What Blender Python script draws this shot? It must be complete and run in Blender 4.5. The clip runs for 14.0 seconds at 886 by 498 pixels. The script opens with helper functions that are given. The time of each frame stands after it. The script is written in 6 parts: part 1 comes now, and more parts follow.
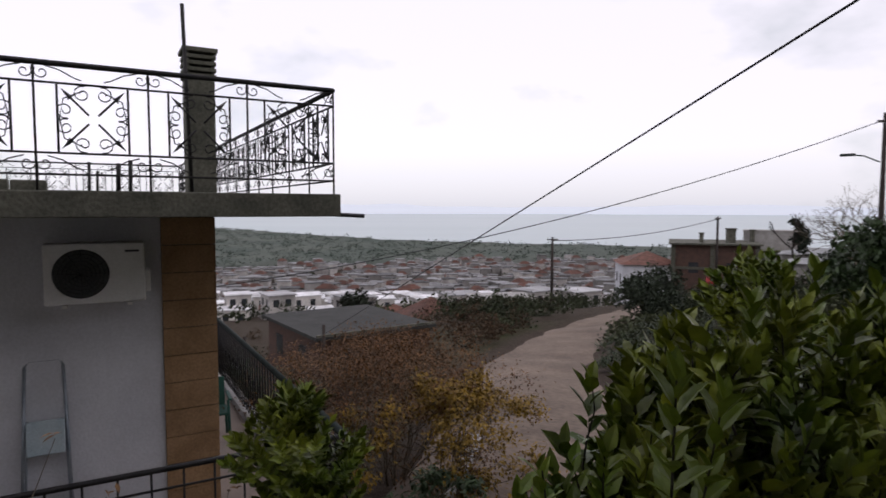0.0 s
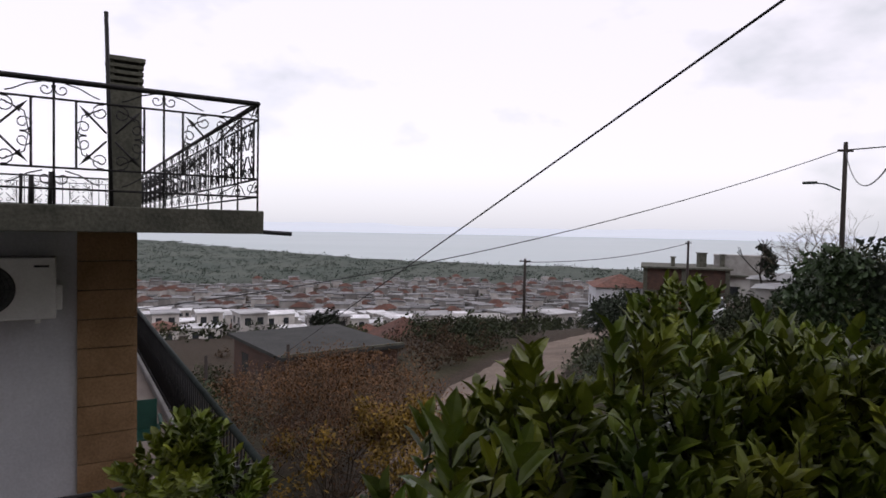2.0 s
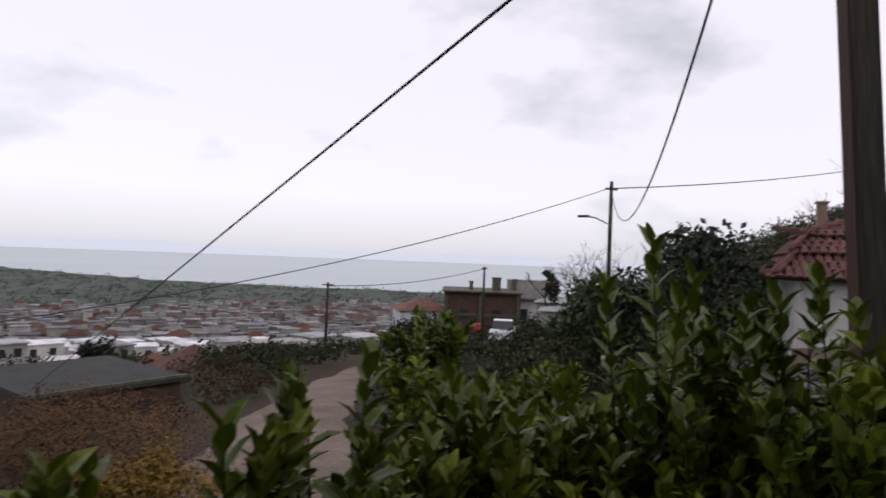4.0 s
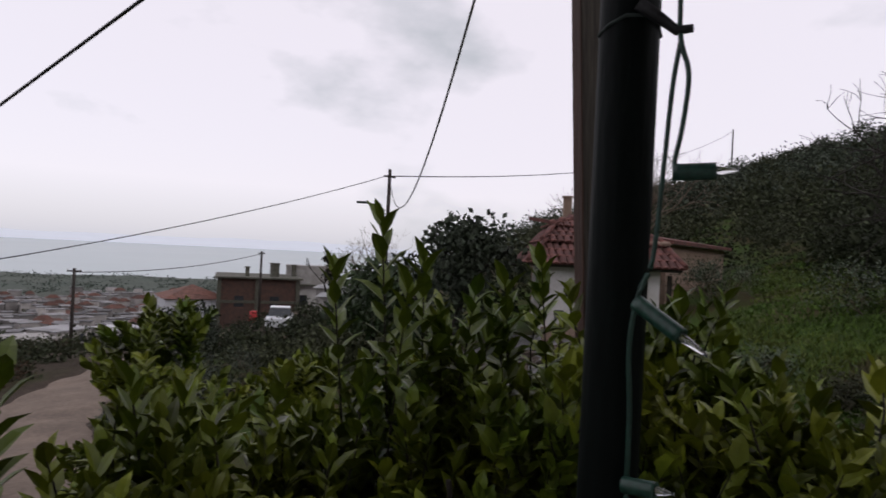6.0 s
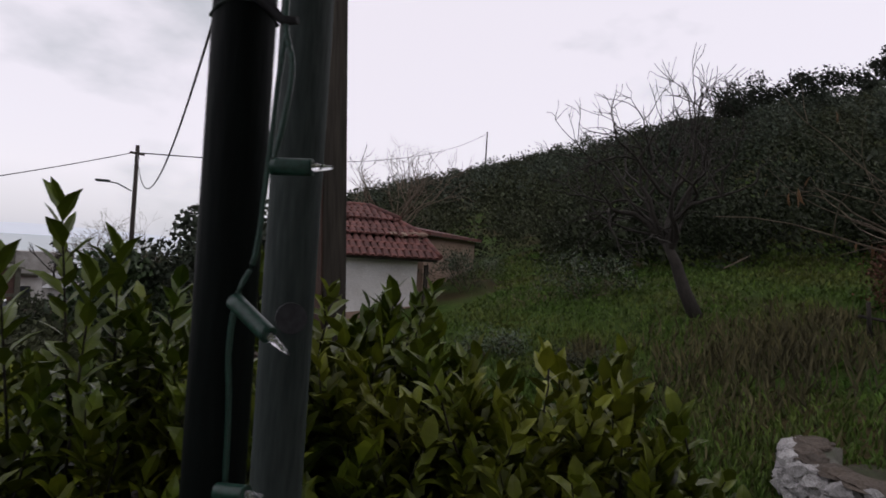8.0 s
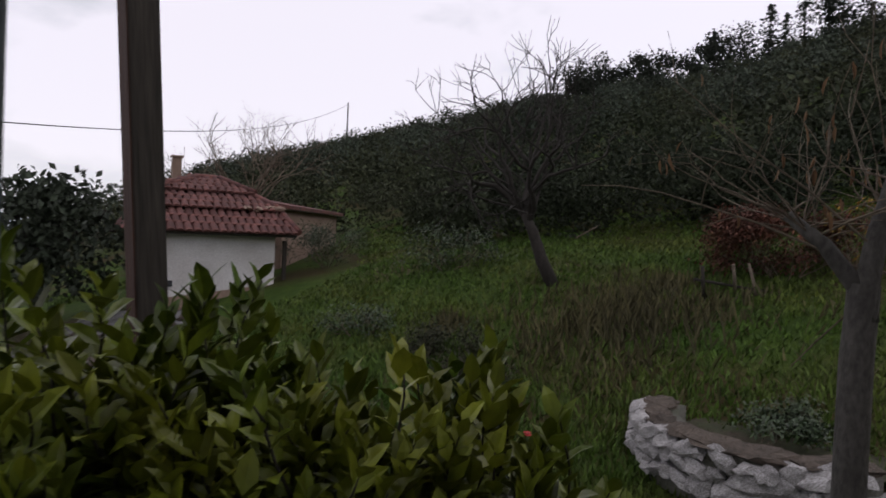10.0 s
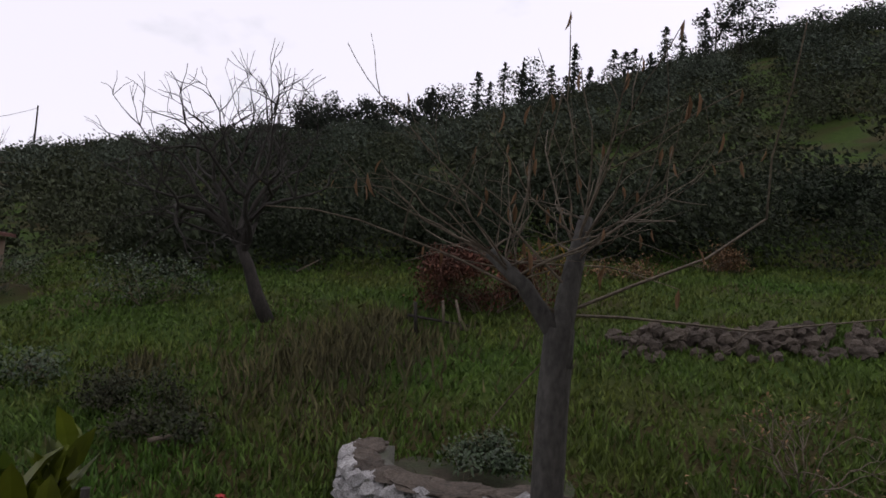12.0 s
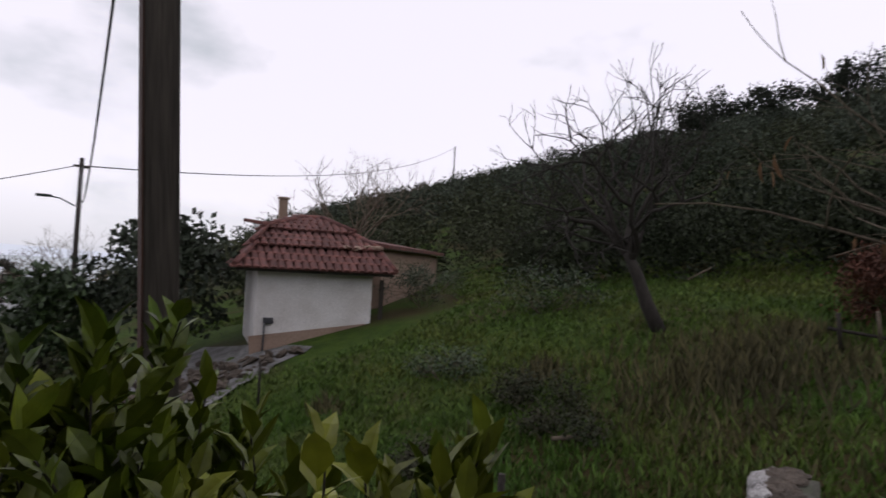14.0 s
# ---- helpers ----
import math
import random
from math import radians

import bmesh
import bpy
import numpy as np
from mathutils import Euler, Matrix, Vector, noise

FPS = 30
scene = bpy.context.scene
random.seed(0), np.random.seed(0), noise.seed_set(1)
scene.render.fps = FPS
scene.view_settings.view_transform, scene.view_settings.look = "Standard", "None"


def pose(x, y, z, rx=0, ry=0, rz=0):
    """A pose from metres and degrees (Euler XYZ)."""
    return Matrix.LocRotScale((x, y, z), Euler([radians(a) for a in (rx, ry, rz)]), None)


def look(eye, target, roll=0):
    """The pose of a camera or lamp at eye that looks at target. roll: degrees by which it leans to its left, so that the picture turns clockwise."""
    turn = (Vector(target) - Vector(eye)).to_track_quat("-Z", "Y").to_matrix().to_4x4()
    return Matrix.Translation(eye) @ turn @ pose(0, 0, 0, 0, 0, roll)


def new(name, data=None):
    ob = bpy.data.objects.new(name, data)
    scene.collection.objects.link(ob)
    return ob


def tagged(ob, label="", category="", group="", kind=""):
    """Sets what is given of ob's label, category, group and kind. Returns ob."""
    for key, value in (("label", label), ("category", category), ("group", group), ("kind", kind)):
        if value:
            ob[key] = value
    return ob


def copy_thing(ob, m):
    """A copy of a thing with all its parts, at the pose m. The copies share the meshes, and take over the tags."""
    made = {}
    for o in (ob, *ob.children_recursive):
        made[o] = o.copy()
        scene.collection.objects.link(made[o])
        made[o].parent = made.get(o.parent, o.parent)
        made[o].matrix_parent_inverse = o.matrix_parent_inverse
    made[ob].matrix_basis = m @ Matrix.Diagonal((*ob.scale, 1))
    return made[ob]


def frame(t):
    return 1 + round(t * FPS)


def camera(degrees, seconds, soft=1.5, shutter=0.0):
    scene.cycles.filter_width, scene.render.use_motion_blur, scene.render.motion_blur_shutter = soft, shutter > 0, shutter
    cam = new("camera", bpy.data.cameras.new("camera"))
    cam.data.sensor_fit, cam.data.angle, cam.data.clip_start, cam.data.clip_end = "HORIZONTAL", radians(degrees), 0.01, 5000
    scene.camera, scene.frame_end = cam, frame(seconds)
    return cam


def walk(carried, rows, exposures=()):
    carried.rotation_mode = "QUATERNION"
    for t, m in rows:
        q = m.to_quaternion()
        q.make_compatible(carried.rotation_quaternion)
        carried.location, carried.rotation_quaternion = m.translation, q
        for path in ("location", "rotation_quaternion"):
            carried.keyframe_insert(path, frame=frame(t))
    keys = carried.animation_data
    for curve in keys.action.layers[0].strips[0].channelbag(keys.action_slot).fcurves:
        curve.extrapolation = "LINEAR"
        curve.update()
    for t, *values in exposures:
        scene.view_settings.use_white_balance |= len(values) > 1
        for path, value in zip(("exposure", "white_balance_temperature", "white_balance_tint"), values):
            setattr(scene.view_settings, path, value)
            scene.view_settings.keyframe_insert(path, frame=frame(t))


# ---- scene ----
cam = camera(71.1, 14.0, soft=1.6, shutter=0.4)
PATH = [
    (0, (-0.141, -0.334, 3.058), (-0.075, 1.66, 2.927), 0.1),
    (0.5, (0.003, -0.241, 3.062), (-0.044, 1.754, 2.927), 0.6),
    (1, (0.123, -0.233, 3.044), (0.148, 1.762, 2.901), 0.1),
    (1.5, (0.222, -0.198, 3.059), (0.313, 1.8, 3.0), 1.2),
    (2, (0.301, -0.185, 3.061), (0.437, 1.81, 2.995), 1.1),
    (2.2, (0.342, -0.142, 3.061), (0.479, 1.853, 3.003), 0.6),
    (4.5, (1.048, 0.375, 3.136), (1.949, 2.16, 3.181), 2.8),
    (5, (1.13, 0.425, 3.113), (2.178, 2.129, 3.153), 2.9),
    (5.5, (1.159, 0.405, 3.117), (2.381, 1.988, 3.14), 2.8),
    (6, (1.193, 0.401, 3.117), (2.511, 1.905, 3.128), 2.9),
    (6.5, (1.209, 0.378, 3.115), (2.677, 1.737, 3.113), 3.5),
    (7, (1.238, 0.364, 3.119), (2.826, 1.58, 3.127), 4.0),
    (7.5, (1.287, 0.327, 3.126), (2.987, 1.38, 3.137), 3.7),
    (8, (1.311, 0.293, 3.133), (3.083, 1.22, 3.15), 3.7),
    (8.2, (1.33, 0.283, 3.131), (3.116, 1.182, 3.132), 2.6),
    (10.3, (1.762, 0.394, 3.149), (3.712, 0.838, 3.152), 3.0),
    (10.5, (1.82, 0.393, 3.128), (3.781, 0.786, 3.168), 3.2),
    (11, (1.969, 0.3, 3.135), (3.959, 0.492, 3.169), 4.4),
    (11.5, (2.074, 0.281, 3.152), (4.063, 0.101, 3.257), 4.4),
    (12, (2.156, 0.274, 3.158), (4.125, -0.061, 3.272), 4.0),
    (12.5, (2.202, 0.265, 3.167), (4.193, 0.218, 3.355), 4.4),
    (13, (2.189, 0.263, 3.17), (4.165, 0.49, 3.379), 4.3),
    (13.5, (2.182, 0.301, 3.153), (4.09, 0.89, 3.276), 3.4),
    (14, (2.228, 0.291, 3.134), (4.039, 1.137, 3.204), 3.0),
]
walk(cam, [(t, look(eye, target, roll)) for t, eye, target, roll in PATH], [(0, -0.13, 6380, 13.5), (3.5, -0.17, 6380, 13.5), (5.5, -0.32, 6420, 13.5), (8, -0.33, 6420, 13.5), (10.5, -0.22, 6350, 13.5), (14, -0.19, 6350, 13.5)])

# ---- world and light: a bright overcast winter sky ----
SUN_EL, SUN_AZ = radians(34), radians(150)
world = bpy.data.worlds.new("sky")
scene.world = world
world.use_nodes = True
wn, wl = world.node_tree.nodes, world.node_tree.links
wn.clear()
w_out, w_bg, w_bg2, w_add = wn.new("ShaderNodeOutputWorld"), wn.new("ShaderNodeBackground"), wn.new("ShaderNodeBackground"), wn.new("ShaderNodeAddShader")
sky = wn.new("ShaderNodeTexSky")
sky.sky_type, sky.sun_disc = "NISHITA", False
sky.sun_elevation, sky.sun_rotation = SUN_EL, SUN_AZ
wl.new(sky.outputs[0], w_bg2.inputs[0])
w_bg2.inputs[1].default_value = 0.02
wc, wm = wn.new("ShaderNodeTexCoord"), wn.new("ShaderNodeMapping")
wm.inputs["Scale"].default_value = (1.0, 1.0, 1.9)
wm.inputs["Location"].default_value = (0.62, 0.34, 0.2)
wl.new(wc.outputs["Generated"], wm.inputs[0])
n1, n2 = wn.new("ShaderNodeTexNoise"), wn.new("ShaderNodeTexNoise")
n1.inputs["Scale"].default_value, n1.inputs["Detail"].default_value, n1.inputs["Roughness"].default_value = 2.3, 5, 0.5
n2.inputs["Scale"].default_value, n2.inputs["Detail"].default_value = 7.0, 6
wl.new(wm.outputs[0], n1.inputs[0]); wl.new(wm.outputs[0], n2.inputs[0])
nm = wn.new("ShaderNodeMix"); nm.inputs[0].default_value = 0.3
wl.new(n1.outputs[0], nm.inputs[2]); wl.new(n2.outputs[0], nm.inputs[3])
ramp = wn.new("ShaderNodeValToRGB")
ramp.color_ramp.elements[0].position, ramp.color_ramp.elements[0].color = 0.33, (0.62, 0.63, 0.655, 1)
ramp.color_ramp.elements[1].position, ramp.color_ramp.elements[1].color = 0.458, (1.0, 0.945, 1.0, 1)
wl.new(nm.outputs[0], ramp.inputs[0])
w_sep, w_low, w_band = wn.new("ShaderNodeSeparateXYZ"), wn.new("ShaderNodeMapRange"), wn.new("ShaderNodeMix")
wl.new(wc.outputs["Generated"], w_sep.inputs[0])
w_low.inputs[1].default_value, w_low.inputs[2].default_value, w_low.inputs[3].default_value, w_low.inputs[4].default_value = 0.0, 0.09, 0.75, 0.0
wl.new(w_sep.outputs[2], w_low.inputs[0])
w_band.data_type = "RGBA"
w_band.inputs[7].default_value = (0.64, 0.655, 0.72, 1)
wl.new(w_low.outputs[0], w_band.inputs[0])
wl.new(ramp.outputs[0], w_band.inputs[6])
wl.new(w_band.outputs[2], w_bg.inputs[0])
w_bg.inputs[1].default_value = 1.04
wl.new(w_bg.outputs[0], w_add.inputs[0]); wl.new(w_bg2.outputs[0], w_add.inputs[1]); wl.new(w_add.outputs[0], w_out.inputs[0])
sun = new("sun", bpy.data.lights.new("sun", "SUN"))
sun.data.energy, sun.data.angle, sun.data.color = 0.3, radians(25), (1.0, 0.96, 0.9)
sun.matrix_world = look((math.sin(SUN_AZ) * 50, math.cos(SUN_AZ) * 50, math.tan(SUN_EL) * 50), (0, 0, 0))


# ---- materials ----
def mat(name, c1, c2, scale=6.0, fine=60.0, rough=0.8, bump=0.3, metal=0.0, spec=0.3, rand=0.0, stretch=(1, 1, 1), grime=0.35, island=0.0):
    m = bpy.data.materials.new(name)
    m.use_nodes = True
    n, l = m.node_tree.nodes, m.node_tree.links
    b = n["Principled BSDF"]
    tc, mp = n.new("ShaderNodeTexCoord"), n.new("ShaderNodeMapping")
    mp.inputs["Scale"].default_value = stretch
    l.new(tc.outputs["Object"], mp.inputs[0])
    a, f = n.new("ShaderNodeTexNoise"), n.new("ShaderNodeTexNoise")
    a.inputs["Scale"].default_value, a.inputs["Detail"].default_value = scale, 5
    f.inputs["Scale"].default_value, f.inputs["Detail"].default_value = fine, 3
    l.new(mp.outputs[0], a.inputs[0]); l.new(mp.outputs[0], f.inputs[0])
    r = n.new("ShaderNodeMapRange")
    r.inputs[1].default_value, r.inputs[2].default_value = 0.32, 0.68
    l.new(a.outputs[0], r.inputs[0])
    mix = n.new("ShaderNodeMix"); mix.data_type = "RGBA"
    mix.inputs[6].default_value, mix.inputs[7].default_value = (*c1, 1), (*c2, 1)
    l.new(r.outputs[0], mix.inputs[0])
    v = n.new("ShaderNodeMapRange")
    v.inputs[1].default_value, v.inputs[2].default_value = 0.3, 0.7
    v.inputs[3].default_value, v.inputs[4].default_value = 1 - grime, 1 + grime * 0.6
    l.new(f.outputs[0], v.inputs[0])
    value = v.outputs[0]
    for amount, node, sock in ((rand, "ShaderNodeObjectInfo", "Random"), (island, "ShaderNodeNewGeometry", "Random Per Island")):
        if amount:
            o, q, k = n.new(node), n.new("ShaderNodeMapRange"), n.new("ShaderNodeMath")
            q.inputs[3].default_value, q.inputs[4].default_value = 1 - amount, 1 + amount
            l.new(o.outputs[sock], q.inputs[0])
            k.operation = "MULTIPLY"
            l.new(q.outputs[0], k.inputs[0]); l.new(value, k.inputs[1])
            value = k.outputs[0]
    mul = n.new("ShaderNodeMix"); mul.data_type, mul.blend_type = "RGBA", "MULTIPLY"
    mul.inputs[0].default_value = 1
    l.new(mix.outputs[2], mul.inputs[6]); l.new(value, mul.inputs[7])
    l.new(mul.outputs[2], b.inputs["Base Color"])
    b.inputs["Roughness"].default_value, b.inputs["Metallic"].default_value = rough, metal
    b.inputs["Specular IOR Level"].default_value = spec
    if bump:
        bp = n.new("ShaderNodeBump")
        bp.inputs["Strength"].default_value, bp.inputs["Distance"].default_value = bump, 0.02
        l.new(f.outputs[0], bp.inputs["Height"]); l.new(bp.outputs[0], b.inputs["Normal"])
    return m


PLASTER = mat("white_plaster", (0.60, 0.61, 0.64), (0.50, 0.51, 0.54), 1.5, 40, 0.85, 0.15, grime=0.08)
PLASTER_OLD = mat("old_limewash", (0.66, 0.65, 0.63), (0.50, 0.48, 0.45), 1.2, 30, 0.9, 0.25, grime=0.15)
CONCRETE = mat("weathered_concrete", (0.13, 0.128, 0.10), (0.062, 0.064, 0.05), 2.5, 35, 0.9, 0.4, grime=0.3)
CONCRETE_LT = mat("pale_concrete", (0.40, 0.39, 0.37), (0.28, 0.27, 0.25), 1.5, 30, 0.9, 0.3, grime=0.2)
FLOORTILE = mat("terrace_floor", (0.34, 0.27, 0.22), (0.26, 0.21, 0.18), 2, 50, 0.6, 0.1, grime=0.15)
TAN = mat("tan_stone_cladding", (0.32, 0.20, 0.105), (0.23, 0.14, 0.07), 4, 45, 0.8, 0.3, rand=0.12, grime=0.2)
IRON = mat("black_wrought_iron", (0.018, 0.018, 0.02), (0.03, 0.028, 0.026), 12, 90, 0.55, 0.2, 0.5, grime=0.3)
GALV = mat("galvanised_steel", (0.052, 0.064, 0.060), (0.030, 0.040, 0.037), 14, 120, 0.7, 0.15, 0.0, spec=0.1, stretch=(1, 1, 0.12), grime=0.25)
GREEN_PIPE = mat("dark_green_painted_pipe", (0.003, 0.005, 0.0045), (0.006, 0.009, 0.008), 10, 100, 0.6, 0.12, 0.0, spec=0.07, stretch=(1, 1, 0.15), grime=0.25)
WOOD_POST = mat("weathered_wood", (0.062, 0.054, 0.044), (0.032, 0.028, 0.023), 10, 60, 0.85, 0.5, stretch=(1, 1, 0.06), grime=0.4)
RUST_WOOD = mat("reddish_brown_wood", (0.060, 0.027, 0.016), (0.036, 0.018, 0.012), 8, 50, 0.8, 0.4, stretch=(1, 1, 0.06), grime=0.35)
POLE_WOOD = mat("dark_utility_pole_wood", (0.05, 0.04, 0.035), (0.03, 0.025, 0.022), 8, 40, 0.9, 0.4, stretch=(1, 1, 0.08))
CABLE = mat("black_cable", (0.02, 0.02, 0.022), (0.03, 0.03, 0.03), 20, 200, 0.6, 0.1)
CABLE_GREY = mat("grey_twisted_cable", (0.14, 0.14, 0.15), (0.08, 0.08, 0.085), 20, 160, 0.6, 0.2)
PLUG_GREEN = mat("green_plastic", (0.012, 0.05, 0.035), (0.018, 0.065, 0.045), 30, 200, 0.4, 0.05, spec=0.5)
WHITE_METAL = mat("white_enamel", (0.74, 0.74, 0.72), (0.66, 0.66, 0.63), 4, 50, 0.45, 0.05, spec=0.5, grime=0.06)
DARK_PLASTIC = mat("dark_plastic", (0.03, 0.032, 0.035), (0.045, 0.045, 0.05), 10, 80, 0.5, 0.1)
ALU = mat("aluminium", (0.30, 0.33, 0.36), (0.22, 0.25, 0.28), 10, 80, 0.4, 0.1, 0.6, grime=0.2)
PALE_BLUE = mat("pale_blue_plastic", (0.42, 0.50, 0.52), (0.34, 0.42, 0.46), 8, 60, 0.6, 0.1, grime=0.15)
BRICK = mat("red_brick", (0.098, 0.056, 0.042), (0.066, 0.044, 0.036), 3, 30, 0.9, 0.4, rand=0.15, grime=0.3)
TILE = mat("terracotta_tile", (0.165, 0.066, 0.052), (0.080, 0.042, 0.040), 5, 50, 0.85, 0.3, rand=0.3, grime=0.3)
TILE_FAR = mat("terracotta_roofing", (0.16, 0.075, 0.055), (0.09, 0.052, 0.042), 0.4, 3, 0.9, 0.3, rand=0.25, island=0.25)
ASPHALT_ROOF = mat("dark_flat_roofing", (0.048, 0.049, 0.045), (0.030, 0.031, 0.029), 0.8, 12, 0.9, 0.3, grime=0.3)
BARK = mat("dark_bark", (0.024, 0.021, 0.018), (0.040, 0.035, 0.029), 14, 70, 0.95, 0.6, stretch=(1, 1, 0.3))
BARK_GREY = mat("smooth_grey_bark", (0.085, 0.08, 0.07), (0.055, 0.052, 0.046), 9, 60, 0.9, 0.4, stretch=(1, 1, 0.5))
TWIG = mat("pale_twig_bark", (0.17, 0.14, 0.10), (0.10, 0.08, 0.06), 9, 60, 0.9, 0.3)
LEAF_CITRUS = mat("glossy_citrus_leaf", (0.054, 0.098, 0.008), (0.162, 0.178, 0.015), 2.5, 25, 0.40, 0.15, spec=0.3, island=0.45, grime=0.25)
LEAF_OLIVE = mat("olive_leaf", (0.040, 0.052, 0.032), (0.024, 0.034, 0.02), 1.5, 12, 0.75, 0.2, island=0.4, grime=0.3)
LEAF_FAR = mat("hillside_scrub_leaf", (0.056, 0.062, 0.030), (0.018, 0.027, 0.013), 0.07, 3, 0.9, 0.2, island=0.45, grime=0.3)
LEAF_OLIVE_FAR = mat("silvery_olive_leaf", (0.072, 0.086, 0.060), (0.034, 0.047, 0.031), 0.06, 3, 0.9, 0.2, island=0.4, grime=0.3)
# Olive green of the far plain, paled and flattened by painted-in aerial haze.
LEAF_PLAIN_HAZED = mat("haze_paled_olive_leaf", (0.090, 0.110, 0.090), (0.070, 0.090, 0.074), 0.02, 1, 0.95, 0.0, island=0.08, grime=0.08)
LEAF_PINE = mat("dark_pine_needles", (0.014, 0.020, 0.012), (0.022, 0.028, 0.016), 0.5, 6, 0.9, 0.2, island=0.4)
LEAF_RUST = mat("rusty_autumn_leaf", (0.15, 0.072, 0.024), (0.080, 0.042, 0.018), 2.5, 20, 0.8, 0.2, island=0.5)
LEAF_BROWN = mat("dull_brown_leaf", (0.085, 0.052, 0.030), (0.050, 0.036, 0.022), 1.5, 10, 0.9, 0.2, island=0.45)
LEAF_BRAMBLE = mat("dark_bramble_leaf", (0.022, 0.032, 0.010), (0.034, 0.030, 0.016), 2, 20, 0.85, 0.2, island=0.4)
LEAF_YELLOW = mat("yellow_autumn_leaf", (0.25, 0.15, 0.015), (0.15, 0.095, 0.014), 3, 20, 0.75, 0.2, island=0.4)
LEAF_RED = mat("reddish_withered_leaf", (0.125, 0.045, 0.026), (0.060, 0.028, 0.018), 2.5, 20, 0.85, 0.2, island=0.5)
GRAVEL = mat("pale_gravel", (0.20, 0.20, 0.20), (0.07, 0.068, 0.06), 1.6, 12, 0.95, 0.7, grime=0.5)
LEAF_DRY = mat("dry_brown_leaf", (0.22, 0.13, 0.065), (0.14, 0.08, 0.04), 4, 30, 0.85, 0.2, island=0.4)
LEAF_DEEP = mat("deep_green_leaf", (0.022, 0.042, 0.014), (0.034, 0.058, 0.016), 2, 20, 0.55, 0.2, spec=0.4, island=0.4)
GRASS = mat("grass_blade", (0.048, 0.102, 0.010), (0.080, 0.100, 0.016), 0.5, 4, 0.7, 0.1, island=0.4, grime=0.3)
GRASS_DRY = mat("dry_grass_stalk", (0.088, 0.080, 0.032), (0.055, 0.050, 0.022), 0.8, 6, 0.85, 0.1, island=0.4)
STONE_WHITE = mat("limewashed_stone", (0.52, 0.51, 0.50), (0.20, 0.19, 0.175), 8, 40, 0.9, 0.5, rand=0.25, grime=0.35)
STONE = mat("grey_field_stone", (0.115, 0.092, 0.072), (0.055, 0.046, 0.036), 5, 40, 0.95, 0.6, rand=0.3, grime=0.3)
SOIL = mat("mossy_earth", (0.030, 0.042, 0.014), (0.045, 0.034, 0.022), 4, 30, 0.95, 0.7)
FAN_GREY = mat("grey_fan_shroud", (0.085, 0.09, 0.09), (0.06, 0.065, 0.065), 6, 60, 0.7, 0.1)
MORTAR = mat("mossy_mortar", (0.11, 0.105, 0.09), (0.07, 0.075, 0.05), 5, 40, 0.95, 0.5)
DIRT = mat("dirt_road", (0.205, 0.158, 0.122), (0.125, 0.096, 0.074), 0.5, 7, 0.95, 0.5, grime=0.25)
SHEET = mat("grey_corrugated_sheet", (0.30, 0.31, 0.31), (0.20, 0.20, 0.20), 1.2, 20, 0.7, 0.2, grime=0.2)
RED = mat("red_paint", (0.42, 0.03, 0.03), (0.3, 0.025, 0.025), 4, 40, 0.6, 0.1)
CAR_WHITE = mat("white_car_paint", (0.68, 0.70, 0.72), (0.6, 0.62, 0.64), 2, 40, 0.3, 0.0, spec=0.5, grime=0.05)
RUBBER = mat("black_rubber", (0.02, 0.02, 0.02), (0.03, 0.03, 0.03), 10, 60, 0.85, 0.2)
OCHRE = mat("pinkish_ochre_plaster", (0.30, 0.22, 0.17), (0.22, 0.155, 0.115), 1, 20, 0.9, 0.2, grime=0.15)
TOWN_WALL = mat("town_plaster", (0.42, 0.40, 0.38), (0.25, 0.235, 0.22), 0.3, 4, 0.9, 0.1, rand=0.35, island=0.45, grime=0.12)
TOWN_ROOF = mat("town_flat_roof", (0.44, 0.44, 0.45), (0.20, 0.195, 0.19), 0.3, 4, 0.9, 0.1, rand=0.5, island=0.55, grime=0.2)
DARK_GLASS = mat("dark_window_glass", (0.03, 0.035, 0.04), (0.04, 0.045, 0.05), 1, 8, 0.2, 0.0, spec=0.5)


def glass(name):
    m = bpy.data.materials.new(name)
    m.use_nodes = True
    b = m.node_tree.nodes["Principled BSDF"]
    b.inputs["Base Color"].default_value = (0.95, 0.96, 0.95, 1)
    b.inputs["Roughness"].default_value, b.inputs["IOR"].default_value = 0.05, 1.45
    b.inputs["Transmission Weight"].default_value = 0.9
    return m


BULB = glass("clear_bulb_glass")


def sea_material():
    m = mat("sea_water", (0.22, 0.295, 0.305), (0.26, 0.33, 0.34), 0.004, 0.05, 0.28, 0.2, spec=0.5, stretch=(0.35, 1, 1), grime=0.06)
    return m


SEA = sea_material()


